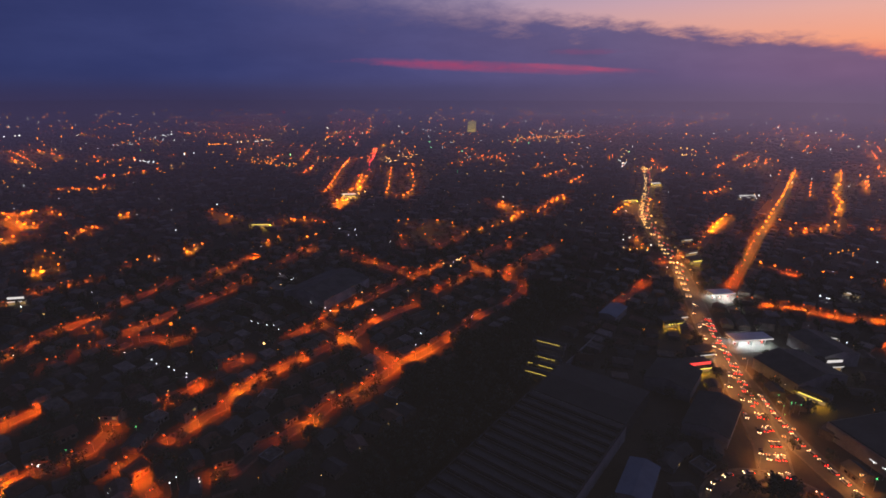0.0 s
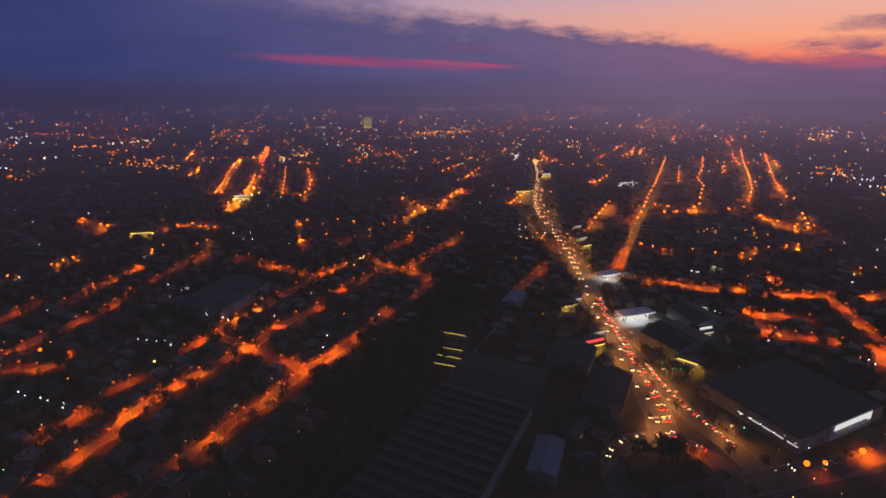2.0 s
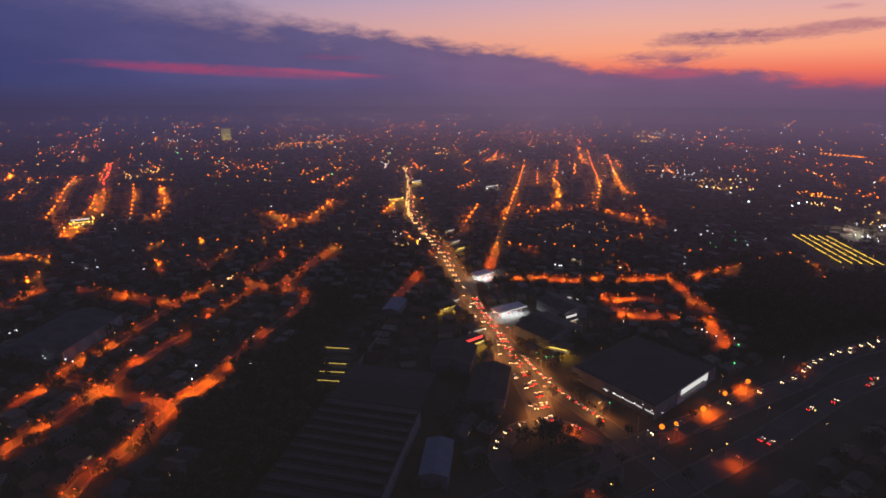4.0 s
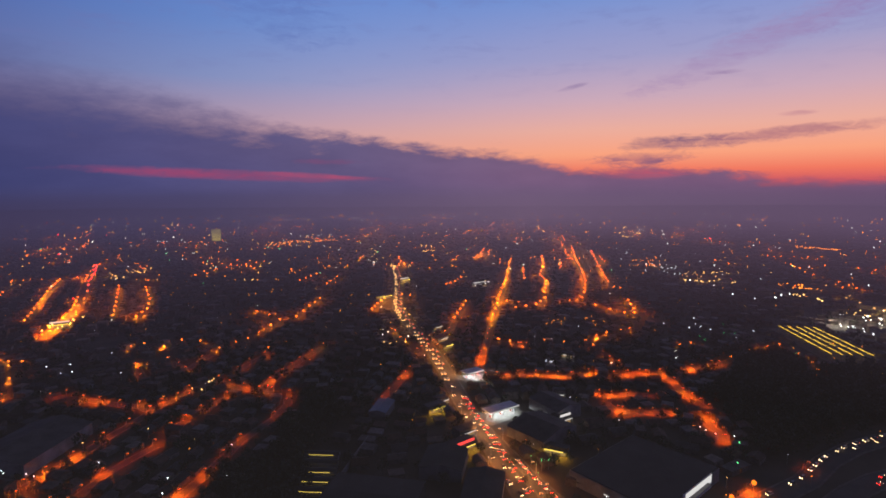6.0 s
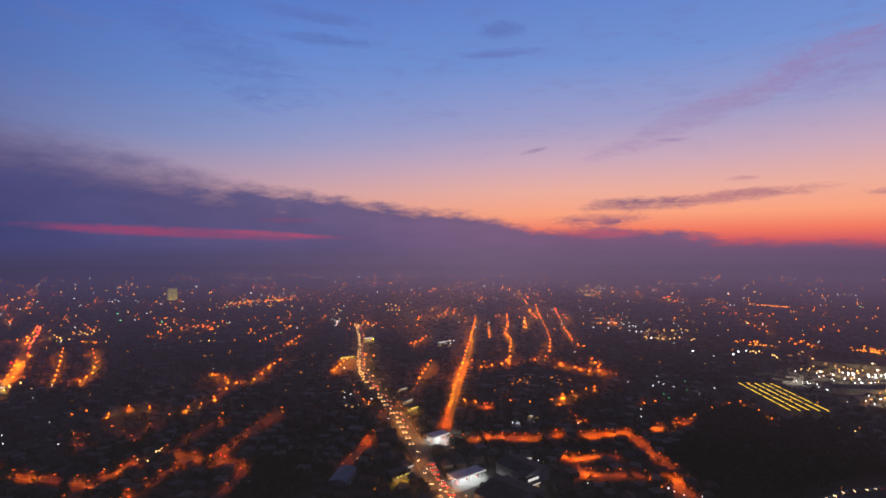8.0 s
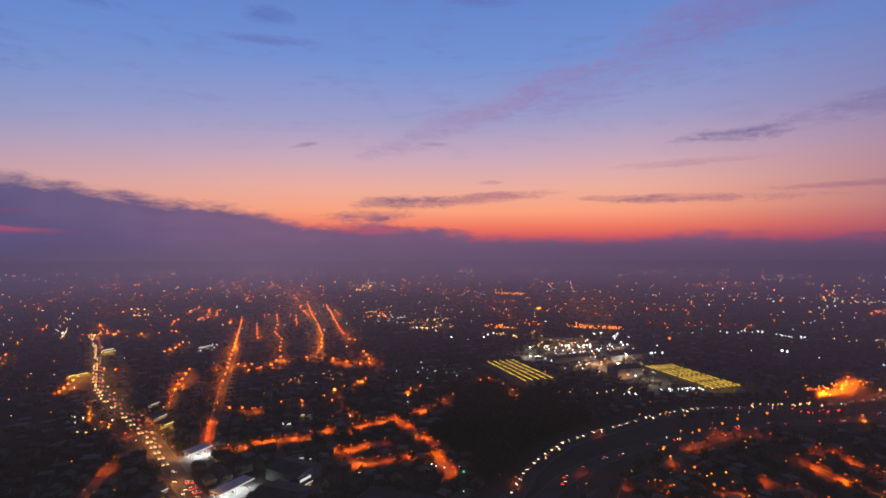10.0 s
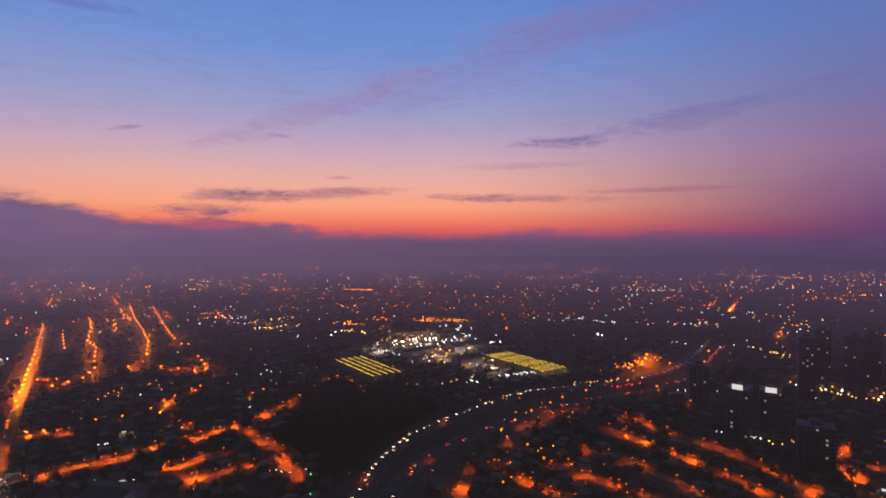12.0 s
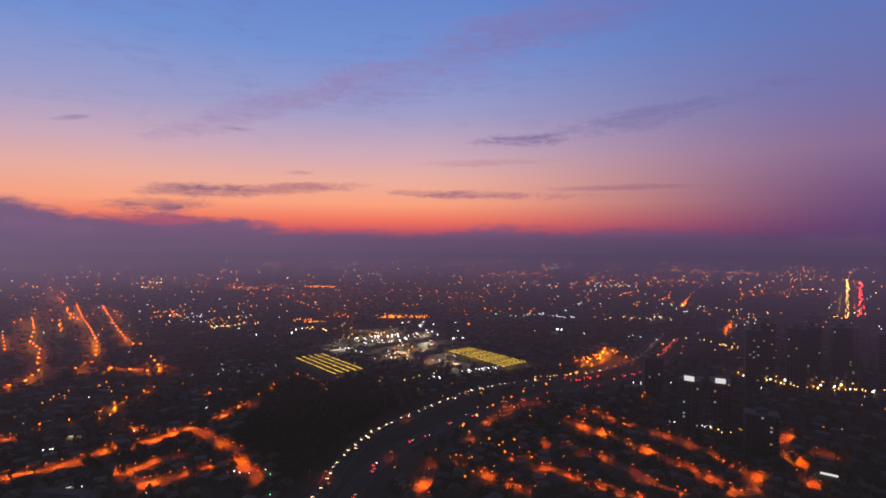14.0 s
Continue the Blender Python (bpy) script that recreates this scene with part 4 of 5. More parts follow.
lit_rows(708, 168, 634, 70, 42, 6, YELLOW, "long low yard canopy under yellow lamps", PAVING)
lit_rows(615, 345, 548, 250, 44, 5, YELLOW_MID, "low yard canopy with dim yellow lamps", SHEET, 0.45)
shed("station", "grey station hall with lit ends", 642, 186, 22, 34, 12, 0.9, SHEET, "station")
shed("station", "long low engine shed", 686, 269, 18, 60, 7, 0.9, SHEET, "station")
shed("station", "wide pale workshop hall", 743, 217, 30, 60, 8, 0.9, SHEET, "station")
shed("terrace_hall", "hall on an orange-lit terrace", 994, 341, 26, 70, 9, 0.25, SHEET)
shed("terrace_hall", "low orange-lit depot hall", 880, 446, 26, 60, 7, 0.4, SHEET)
shed("terrace_hall", "long pale hall of the depot", 823, 343, 22, 90, 6, 0.5, SHEET)


# ---- floodlit ground round the station ----
yard_floor = Mesher()
yard_floor.box(735, 262, 0.02, 210, 120, 0.1, 0.95 - math.pi / 2)
lone("pavement", yard_floor, [PAVING], "stained concrete yard round the station halls", "pavement", "structure")


def flood_mast(x, y, h, lens):
    ob = thing("flood_mast", "tall steel mast with a ring of floodlights", "flood light", "masts of the station yard")
    ob.matrix_basis = at(x, y, 0, 0)
    part("pole", Mesher().tube([(0, 0, 0), (0, 0, h / 2), (0, 0, h)], (0.3, 0.22, 0.14), 8), STEEL, ob)
    part("platform", Mesher().tube([(0, 0, h - 0.2), (0, 0, h + 0.1)], (1.1, 1.1), 10), STEEL, ob)
    for k in range(4):
        a = k * math.pi / 2 + 0.4
        lamp = part("floodlight", Mesher().box(1.3 * math.cos(a), 1.3 * math.sin(a), h - 0.1, 0.9, 0.9, 0.7, a, bevel=0.2), STEEL, ob)
        part("lens", Mesher().disc(1.3 * math.cos(a), 1.3 * math.sin(a), h - 0.13, 0.42, 8), lens, lamp, "glowing lens")
        part("glass", Mesher().box(1.8 * math.cos(a), 1.8 * math.sin(a), h + 0.05, 0.08, 0.7, 0.45, a), DOT_WHITE if lens is FLOOD_WHITE else DOT_WARM, lamp, "glowing side glass")


for x, y, lens in ((700, 300, 0), (722, 268, 0), (750, 318, 1), (772, 282, 0), (790, 235, 0), (745, 225, 1), (712, 205, 0), (668, 232, 0), (650, 196, 1), (805, 300, 1), (680, 330, 0), (628, 150, 0)):
    flood_mast(x, y, 13, (FLOOD_WHITE, FLOOD_WARM)[lens])


# ---- apartment towers ----
PANE = Mesher().box(0, 0, 0, 1.5, 0.12, 1.4).mesh("window", GLASS)
PANE_LIT = Mesher().box(0, 0, 0, 1.5, 0.12, 1.4).mesh("window_lit", LIT_WINDOW)
PANE_COOL = Mesher().box(0, 0, 0, 1.5, 0.12, 1.4).mesh("window_cool", COOL_WINDOW)
dice = random.Random(21)


def tower(x, y, w, d, h, sign=False):
    turn = math.atan2(y, x) - math.pi / 2 + dice.uniform(-0.3, 0.3)
    ob = thing("apartment_tower", "pale rendered apartment tower with " + ("a lit white roof sign" if sign else "a few lit windows"), "tower block", "apartment towers")
    ob.matrix_basis = at(x, y, 0, turn)
    claim_box(x, y, w, d, turn, 3)
    body = Mesher().box(0, 0, 0, w, d, h)
    for e in (-1, 1):
        body.box(e * w * 0.25, -d / 2 - 0.6, 0, w * 0.22, 1.2, h - 0.4)
    part("body", body, TOWER_WALL, ob)
    part("parapet", Mesher().box(0, 0, h + 0.003, w + 0.4, d + 0.4, 0.7, bevel=0.1), CONCRETE, ob)
    part("water_tank", Mesher().box(0, 0, h + 0.7, w * 0.35, d * 0.4, 3.2, bevel=0.15), TOWER_WALL, ob)
    for f in range(1, int(h / 3)):
        for q, off in ((-0.4, 0.02), (-0.25, -1.18), (0.0, 0.02), (0.25, -1.18), (0.4, 0.02)):
            r = dice.random()
            pane = new("window", PANE_LIT if r < 0.03 else PANE_COOL if r < 0.055 else PANE)
            pane.parent = ob
            pane.location = (q * w, -d / 2 + off - 0.04, 3 * f + 0.9)
    if sign:
        part("sign", Mesher().box(0, -d / 2 - 1.5, h - 0.5, w * 0.5, 0.4, 4.0, bevel=0.1), SIGN_WHITE, ob, "glowing white roof sign")


for x, y, w, d, h, sign in ((470, -89, 15, 15, 44, True), (477, -112, 15, 15, 42, True), (434, -130, 22, 14, 30, False), (571, -71, 18, 15, 38, False),
                            (635, -181, 15, 15, 60, False), (654, -199, 15, 15, 66, False), (635, -222, 17, 15, 64, False), (665, -247, 15, 15, 62, False), (640, -265, 17, 15, 66, False), (674, -288, 16, 15, 62, False), (647, -311, 17, 15, 60, False), (743, -224, 16, 15, 60, False), (731, -274, 16, 15, 66, False)):
    tower(x, y, w, d, h, sign)
tall = thing("office_block", "distant office block with all windows lit yellow", "office block")
tall.matrix_basis = at(97, 1817, 0, 0)
part("body", Mesher().box(0, 0, 0, 30, 18, 40), TOWER_WALL, tall)
for f in range(9):
    part("window_band", Mesher().box(0, -9.05, 4 + 4 * f, 27, 0.2, 2.6), YELLOW_WINDOW, tall)


# ---- globe lamps ----
def globe_lamp(x, y, h, r):
    ob = thing("globe_lamp", "tall steel mast with a glowing orange globe", "street lamp", "globe lamps")
    ob.matrix_basis = at(x, y, 0, 0)
    part("pole", Mesher().tube([(0, 0, 0), (0, 0, h / 2), (0, 0, h - r)], (0.14, 0.11, 0.08)), STEEL, ob)
    part("collar", Mesher().tube([(0, 0, h - r - 0.3), (0, 0, h - r + 0.1)], (0.25, 0.3), 8), STEEL, ob)
    ball = Mesher().tube([(0, 0, h + r * math.sin(q)) for q in (-1.4, -1.0, -0.5, 0, 0.5, 1.0, 1.4)], [r * math.cos(q) for q in (-1.4, -1.0, -0.5, 0, 0.5, 1.0, 1.4)], 12)
    part("globe", ball, GLOBE, ob, "glowing orange globe")


for x, y, h, r in ((183, 148, 9, 1.2), (191, 147, 9, 0.9), (213, 150, 9, 1.3), (235, 155, 9, 1.1), (257, 158, 9, 1.2), (-178, 314, 9, 1.0), (871, 184, 12, 2.0), (414, 91, 8, 0.8), (439, 85, 8, 0.8), (468, 76, 8, 0.9), (497, 63, 8, 0.9), (518, 54, 8, 0.9), (389, 66, 8, 0.8), (368, 51, 8, 0.8), (323, 70, 8, 0.7), (550, 34, 8, 1.0)):
    globe_lamp(x, y, h, r)


# ---- masts, bulbs and yard lights ----
MASTS = Mesher()
BULB = {"white": 1, "warm": 2, "sodium": 3, "green": 4, "red": 5}


def bulb(x, y, z, kind, r):
    MASTS.box(x, y, 0, 0.14, 0.14, z, 0.3, 0)
    far_off = math.hypot(x, y)
    r = max(r * 0.75, 0.00065 * far_off) if far_off > 1000 else r
    MASTS.blob(x, y, z, r, BULB[kind] + (0 if far_off < 1000 else 5 if far_off < 1900 else 10))


def lights(kind, n, x0, y0, x1, y1, spread=0.0, big=1.0, z=6.0):
    """n bulbs in a row from one place to another."""
    for k in range(n):
        t = (k + 0.5) / n
        x, y = x0 + (x1 - x0) * t + dice.gauss(0, 1) * spread, y0 + (y1 - y0) * t + dice.gauss(0, 1) * spread
        bulb(x, y, z, kind, big * (0.14 + 0.00052 * math.hypot(x, y)) * dice.uniform(0.75, 1.25))


lights("sodium", 22, -425, 1184, -302, 1005, 25, 1.3)
lights("white", 9, -854, 1535, -834, 1675, 12, 1.6)
lights("sodium", 8, -616, 1395, -567, 1410, 4, 1.4)
lights("warm", 14, -557, 1452, -484, 1528, 6, 1.2)
lights("white", 2, -589, 1191, -558, 1211, 2, 2.2)
lights("white", 5, -633, 1108, -588, 1068, 6, 1.1)
lights("sodium", 14, 205, 1612, 402, 1617, 30, 1.2)
lights("warm", 6, 230, 1744, 474, 1835, 40, 1.6)
lights("sodium", 5, 229, 1066, 256, 1059, 8, 1.8)
lights("warm", 9, 370, 996, 407, 996, 8, 1.5)
lights("warm", 7, 359, 1068, 464, 1343, 6, 1.2)
lights("white", 3, -1303, 1573, -1280, 1626, 6, 2.2)
lights("white", 6, -858, 1314, -817, 1404, 10, 1.2)
lights("sodium", 5, -556, 759, -515, 798, 5, 1.6)
lights("sodium", 4, -528, 613, -512, 642, 6, 1.4)
lights("white", 6, -173, 274, -135, 252, 1, 0.9)
lights("white", 5, -132, 326, -103, 313, 1, 0.8)
lights("white", 6, -130, 413, -104, 403, 4, 0.8)
lights("white", 5, -102, 360, -78, 345, 4, 0.9)
lights("white", 4, -111, 175, -96, 177, 3, 0.8)
lights("white", 2, -17, 295, -9, 309, 2, 1.3)
lights("warm", 1, -111, 293, -110, 293, 0, 2.0)
lights("green", 1, -144, 210, -143, 210, 0, 1.2)
lights("white", 3, -172, 183, -170, 186, 1, 0.8)
lights("white", 2, 13, 290, 28, 310, 2, 0.9)
lights("red", 8, -128, 817, -164, 1329, 4, 1.3)
lights("red", 6, -147, 1060, -164, 1329, 2, 1.3)
lights("warm", 8, -140, 713, -121, 773, 5, 1.4)
lights("warm", 12, -132, 1100, -54, 1191, 14, 1.6)
lights("warm", 5, 1, 443, 24, 462, 3, 1.3)
lights("green", 7, 176, 236, 179, 224, 4, 0.8)
lights("white", 1, 202, 214, 201, 214, 0, 4.0)
lights("white", 3, 215, 262, 224, 260, 1, 1.2)
lights("white", 2, 236, 303, 236, 294, 1, 1.0)
lights("white", 4, 437, 751, 459, 751, 2, 1.2)
lights("white", 3, 288, 373, 293, 365, 1, 1.2)
lights("warm", 5, 170, 495, 200, 486, 4, 1.0)
lights("white", 4, 196, 557, 201, 495, 6, 1.0)
lights("white", 5, -102, 492, -92, 578, 20, 0.9)
lights("warm", 3, 608, 1346, 612, 1299, 8, 2.0)
lights("red", 4, -533, 2270, 312, 2202, 60, 1.5)
lights("sodium", 12, 123, 991, 186, 635, 60, 1.0)
lights("warm", 12, 27, 1661, 123, 991, 50, 1.1)
lights("warm", 4, 1560, 1552, 1679, 1535, 10, 1.6)
lights("sodium", 9, 867, 830, 912, 796, 3, 1.1)
lights("white", 6, 827, 780, 901, 737, 6, 1.0)
lights("warm", 18, 813, 655, 903, 615, 8, 1.4)
lights("sodium", 16, 365, 483, 437, 461, 14, 1.0)
lights("white", 8, 530, 420, 515, 354, 18, 0.8)
lights("green", 6, 536, 418, 490, 324, 25, 0.8)
lights("sodium", 8, 859, 505, 885, 486, 8, 1.6)
lights("white", 4, 696, 459, 805, 442, 8, 1.6)
lights("white", 7, 184, 188, 195, 158, 1, 0.7)
lights("green", 1, 273, 178, 274, 178, 0, 1.6)
lights("green", 1, 178, 177, 178, 177, 0, 1.2)
lights("warm", 8, 138, 132, 274, 142, 6, 1.0)
lights("sodium", 20, 1458, 827, 1468, 729, 2, 1.0)
lights("sodium", 4, 981, 385, 998, 302, 4, 2.4)
lights("sodium", 8, 854, 477, 899, 437, 6, 1.6)
lights("white", 10, 717, 317, 783, 251, 12, 1.5)
lights("white", 14, 689, 300, 842, 206, 25, 1.2)
lights("white", 8, 581, 132, 618, 96, 6, 1.2)
lights("white", 4, 902, 310, 885, 257, 10, 1.4)
lights("warm", 7, 801, 447, 786, 403, 6, 1.5)
lights("white", 8, 649, 267, 628, 168, 12, 1.2)
lights("warm", 10, 509, 222, 575, 154, 8, 1.0)
lights("white", 5, 1076, 87, 1040, 24, 10, 1.6)
lights("white", 2, 900, 39, 888, 25, 2, 2.2)
lights("warm", 10, 1072, -34, 1064, -137, 20, 1.0)
lights("sodium", 26, 2600, -379, 2434, -986, 60, 1.3)
lights("warm", 16, 2455, 72, 2017, -513, 80, 1.2)
lights("sodium", 6, 2199, 391, 2122, 308, 10, 1.5)
lights("white", 16, 1774, 276, 1002, -256, 70, 1.0)
lights("warm", 7, 1756, -20, 1752, -140, 6, 1.2)
lights("warm", 14, 667, -177, 614, -221, 3, 1.3)
lights("warm", 14, 614, -221, 623, -297, 3, 1.3)
lights("white", 9, 652, -167, 618, -291, 3, 1.7)
lights("white", 10, 469, -74, 468, -106, 2, 0.8)
lights("warm", 5, 464, -103, 451, -113, 3, 1.2)
lights("white", 7, 585, -54, 603, -95, 3, 0.9)
lights("warm", 9, 872, -165, 808, -207, 10, 1.2)
lights("sodium", 6, 387, 68, 386, 68, 18, 1.6)
lights("sodium", 14, 514, 126, 452, 40, 14, 1.0)
lights("sodium", 14, 373, 99, 325, 12, 22, 1.0)
lights("warm", 14, 579, 52, 615, -8, 2, 1.0)
lights("red", 12, 577, 16, 605, -26, 3, 1.0)
lights("red", 40, 2151, -947, 1182, -520, 4, 0.8)
lights("warm", 80, 2282, -961, 1167, -493, 2, 0.8)
lights("warm", 10, 1156, -456, 1211, -516, 6, 1.6)
lights("white", 6, 774, 753, 816, 655, 10, 1.1)
lights("warm", 12, 757, 602, 819, 552, 8, 1.4)
lights("warm", 4, 1302, 1275, 1291, 1250, 6, 2.0)
lights("white", 4, 807, 685, 703, 464, 6, 1.5)
lights("white", 4, 291, 222, 302, 198, 2, 1.0)
lights("green", 1, 297, 193, 297, 193, 0, 1.6)
lights("sodium", 30, 932, 374, 958, 281, 2, 1.0)
lights("sodium", 14, 847, 478, 868, 450, 3, 1.0)
lights("sodium", 16, 656, 12, 754, -43, 8, 1.2)
lights("warm", 14, 2665, -314, 2756, -1116, 30, 1.3)
lights("sodium", 12, 951, 382, 979, 287, 3, 1.6)
lights("white", 8, 734, 320, 807, 235, 8, 1.2)
lights("warm", 10, 725, 353, 792, 287, 10, 1.2)
lights("white", 7, 1022, 137, 1071, 75, 6, 1.2)
lights("warm", 5, 1260, -243, 1226, -345, 8, 1.5)
lights("warm", 18, 1570, 724, 2097, -533, 40, 1.5)
lights("sodium", 14, 1457, 528, 1842, -304, 50, 1.7)
lights("warm", 16, 2677, -404, 2391, -892, 30, 1.3)
lights("sodium", 12, 2361, -389, 2698, -984, 30, 1.3)
lights("white", 10, 1712, 220, 1893, -152, 20, 1.0)
lights("white", 8, 1709, -37, 1786, -161, 6, 1.0)
lights("sodium", 5, 2153, 371, 2197, 342, 6, 1.3)
lights("warm", 5, 2283, 306, 2397, 194, 10, 1.2)
lights("white", 5, 2631, 158, 2645, 118, 6, 1.3)
lights("white", 9, 1044, -90, 1101, -162, 6, 0.8)
lights("white", 9, 1062, 80, 1027, 19, 6, 1.1)
lights("warm", 7, 1172, -300, 1214, -414, 8, 0.9)
lights("white", 6, 998, -264, 1135, -330, 6, 0.9)
lights("warm", 8, 784, -180, 836, -240, 4, 0.9)
lights("sodium", 6, 1749, -588, 1810, -676, 6, 1.4)
lights("white", 6, 1962, -732, 1677, -667, 8, 1.1)
lights("warm", 12, 2264, -770, 2158, -1012, 20, 1.2)
lights("white", 6, 886, -63, 834, -116, 12, 0.8)
lights("white", 5, 1293, -250, 1276, -326, 10, 0.9)
lights("sodium", 16, 1432, 809, 1457, 724, 2, 1.0)
lights("warm", 6, 1276, 1260, 1283, 1238, 3, 1.5)
lights("white", 4, 1540, 1458, 1549, 1427, 4, 1.0)
lights("sodium", 12, 931, 377, 966, 281, 6, 1.2)
lights("sodium", 8, 846, 478, 878, 438, 6, 1.2)
lights("white", 14, 711, 319, 719, 260, 8, 1.0)
lights("white", 8, 746, 307, 778, 281, 5, 1.3)
lights("white", 5, 852, 266, 879, 254, 5, 1.2)
lights("white", 12, 588, 130, 618, 82, 4, 0.9)
lights("white", 6, 764, 197, 779, 176, 3, 1.4)
lights("white", 8, 550, 157, 553, 146, 3, 0.9)
lights("warm", 12, 745, 344, 766, 187, 25, 1.0)
lights("sodium", 12, 811, 784, 855, 751, 5, 1.0)
lights("white", 8, 836, 734, 851, 700, 6, 1.1)
lights("white", 9, 650, 319, 664, 303, 5, 0.8)
lights("sodium", 14, 226, 1582, 408, 1614, 20, 1.3)
lights("warm", 9, 212, 1487, 359, 1453, 20, 1.2)
lights("white", 7, -63, 1845, 7, 1784, 20, 1.2)
lights("warm", 8, 1400, 1401, 1431, 1326, 8, 1.5)
lights("warm", 6, 542, 1209, 567, 1195, 4, 1.5)
lights("white", 8, 373, 1128, 352, 1018, 5, 1.2)
lights("white", 8, -565, 1429, -475, 1504, 6, 1.0)
lights("sodium", 9, -615, 1387, -562, 1401, 3, 1.2)
lights("white", 6, -850, 1542, -682, 1469, 10, 1.4)
lights("white", 5, -624, 1093, -584, 1061, 4, 1.1)
lights("sodium", 24, -406, 1131, -304, 1035, 14, 1.0)
lights("warm", 12, 205, 1604, 410, 1609, 12, 1.3)
lights("sodium", 12, 207, 1554, 290, 1556, 8, 1.2)
lights("white", 6, 343, 1801, 473, 1827, 10, 1.3)
# bulbs at house doors and in yards all over the town
for k in range(4200):
    r = 160 + 3400 * dice.random() ** 1.05
    b = radians(-46 + 172 * dice.random())
    x, y = r * math.sin(b), r * math.cos(b)
    if any(math.hypot((x - wx) / wa, (y - wy) / wb) < 1.05 for wx, wy, wa, wb in WOODS) or (0 < x < 125 and 100 < y < 330):
        continue
    if dice.random() < (0.62 if r > 1900 else 0.4 if r > 900 else 0.5):
        continue
    q = dice.random()
    kind = "sodium" if q < 0.6 else "warm" if q < 0.76 else "white" if q < 0.96 else "red" if q < 0.97 else "green"
    bulb(x, y, dice.uniform(3.5, 8), kind, (0.12 + 0.00036 * r) * dice.uniform(0.35, 1.2))
lone("yard_lights", MASTS, [STEEL, DOT_WHITE, DOT_WARM, DOT_SODIUM, DOT_GREEN, DOT_RED, FAR_WHITE, FAR_WARM, FAR_SODIUM, FAR_GREEN, FAR_RED, END_WHITE, END_WARM, END_SODIUM, END_WHITE, END_RED], "small bare bulbs on poles all over the town", "lamp", "stuff")


# ---- traffic ----
def car(tone):
    ob = thing("car", "small hatchback car in traffic with its lights on", "car", "cars in the traffic")
    lower = Mesher().add([(x, y, z) for x, y, z in (
        (-2.0, -0.85, 0.3), (2.0, -0.85, 0.3), (2.0, 0.85, 0.3), (-2.0, 0.85, 0.3),
        (-2.05, -0.87, 0.62), (2.1, -0.87, 0.58), (2.1, 0.87, 0.58), (-2.05, 0.87, 0.62),
        (-1.95, -0.8, 0.95), (1.95, -0.78, 0.8), (1.95, 0.78, 0.8), (-1.95, 0.8, 0.95),
        (-1.7, -0.62, 1.42), (0.35, -0.62, 1.45), (0.35, 0.62, 1.45), (-1.7, 0.62, 1.42), (1.0, -0.76, 0.92), (1.0, 0.76, 0.92))],
        [(3, 2, 1, 0), (0, 1, 5, 4), (1, 2, 6, 5), (2, 3, 7, 6), (3, 0, 4, 7), (4, 5, 9, 16, 8), (5, 6, 10, 9), (6, 7, 11, 17, 10), (7, 4, 8, 11), (9, 10, 17, 16), (12, 13, 14, 15)])
    part("body", lower, CAR_PAINT, ob)
    part("window_glass", Mesher().add([(-1.95, -0.8, 0.95), (1.0, -0.76, 0.92), (1.0, 0.76, 0.92), (-1.95, 0.8, 0.95), (-1.7, -0.62, 1.42), (0.35, -0.62, 1.45), (0.35, 0.62, 1.45), (-1.7, 0.62, 1.42)], [(0, 1, 5, 4), (1, 2, 6, 5), (2, 3, 7, 6), (3, 0, 4, 7)]), GLASS, ob)
    for i, j in ((-1.3, -0.8), (1.3, -0.8), (-1.3, 0.8), (1.3, 0.8)):
        part("wheel", Mesher().tube([(i, j - 0.1, 0.31), (i, j + 0.1, 0.31)], (0.31, 0.31), 10), RUBBER, ob)
    for j in (-0.62, 0.62):
        part("headlight", Mesher().box(2.07, j, 0.6, 0.1, 0.38, 0.22, bevel=0.04), HEADLIGHT, ob, "glowing headlight")
        part("taillight", Mesher().box(-2.03, j, 0.66, 0.1, 0.36, 0.26, bevel=0.04), TAILLIGHT, ob, "glowing red taillight")
    return ob


first = car(0)
placed = []


def traffic(line, lanes, gap, near, limit=500.0):
    """Cars nose to tail along the line; lanes are offsets to its left. A gap drawn from near to twice as long."""
    for lane in lanes:
        spots = list(along(offset(line, lane), 1.0))
        k = dice.randrange(5)
        while k < len(spots):
            x, y, a = spots[k]
            if math.hypot(x, y) < limit and math.hypot(x, y) > 100:
                placed.append((x, y, a))
            k += int(gap * dice.uniform(*near))


traffic(AVENUE, (-1.7, -4.4), 15, (1.0, 2.6), 420)
traffic(AVENUE[::-1], (-1.7, -4.4), 8, (0.9, 1.9), 400)
traffic(BRANCH[:6][::-1], (-1.6,), 6, (0.9, 1.4), 300)
traffic(ring[2:12], (-1.8,), 6, (0.9, 1.8))
traffic(MOTORWAY_IN[1:4][::-1], (-2.6,), 24, (0.6, 2.2), 640)
traffic(MOTORWAY_IN[2:12][::-1], (-2.6,), 8, (0.7, 1.9), 640)
traffic(MOTORWAY_IN[4:][::-1], (1.0,), 40, (0.5, 2.2), 640)
traffic(MOTORWAY_OUT[1:], (-2.6, 1.0), 46, (0.6, 2.4), 640)
placed.sort(key=lambda s: math.hypot(s[0], s[1]))
first.matrix_basis = at(*placed[0][:2], 0.1, placed[0][2])
for x, y, a in placed[1:280]:
    copy_thing(first, at(x, y, 0.1, a))
FAR_CARS = Mesher()
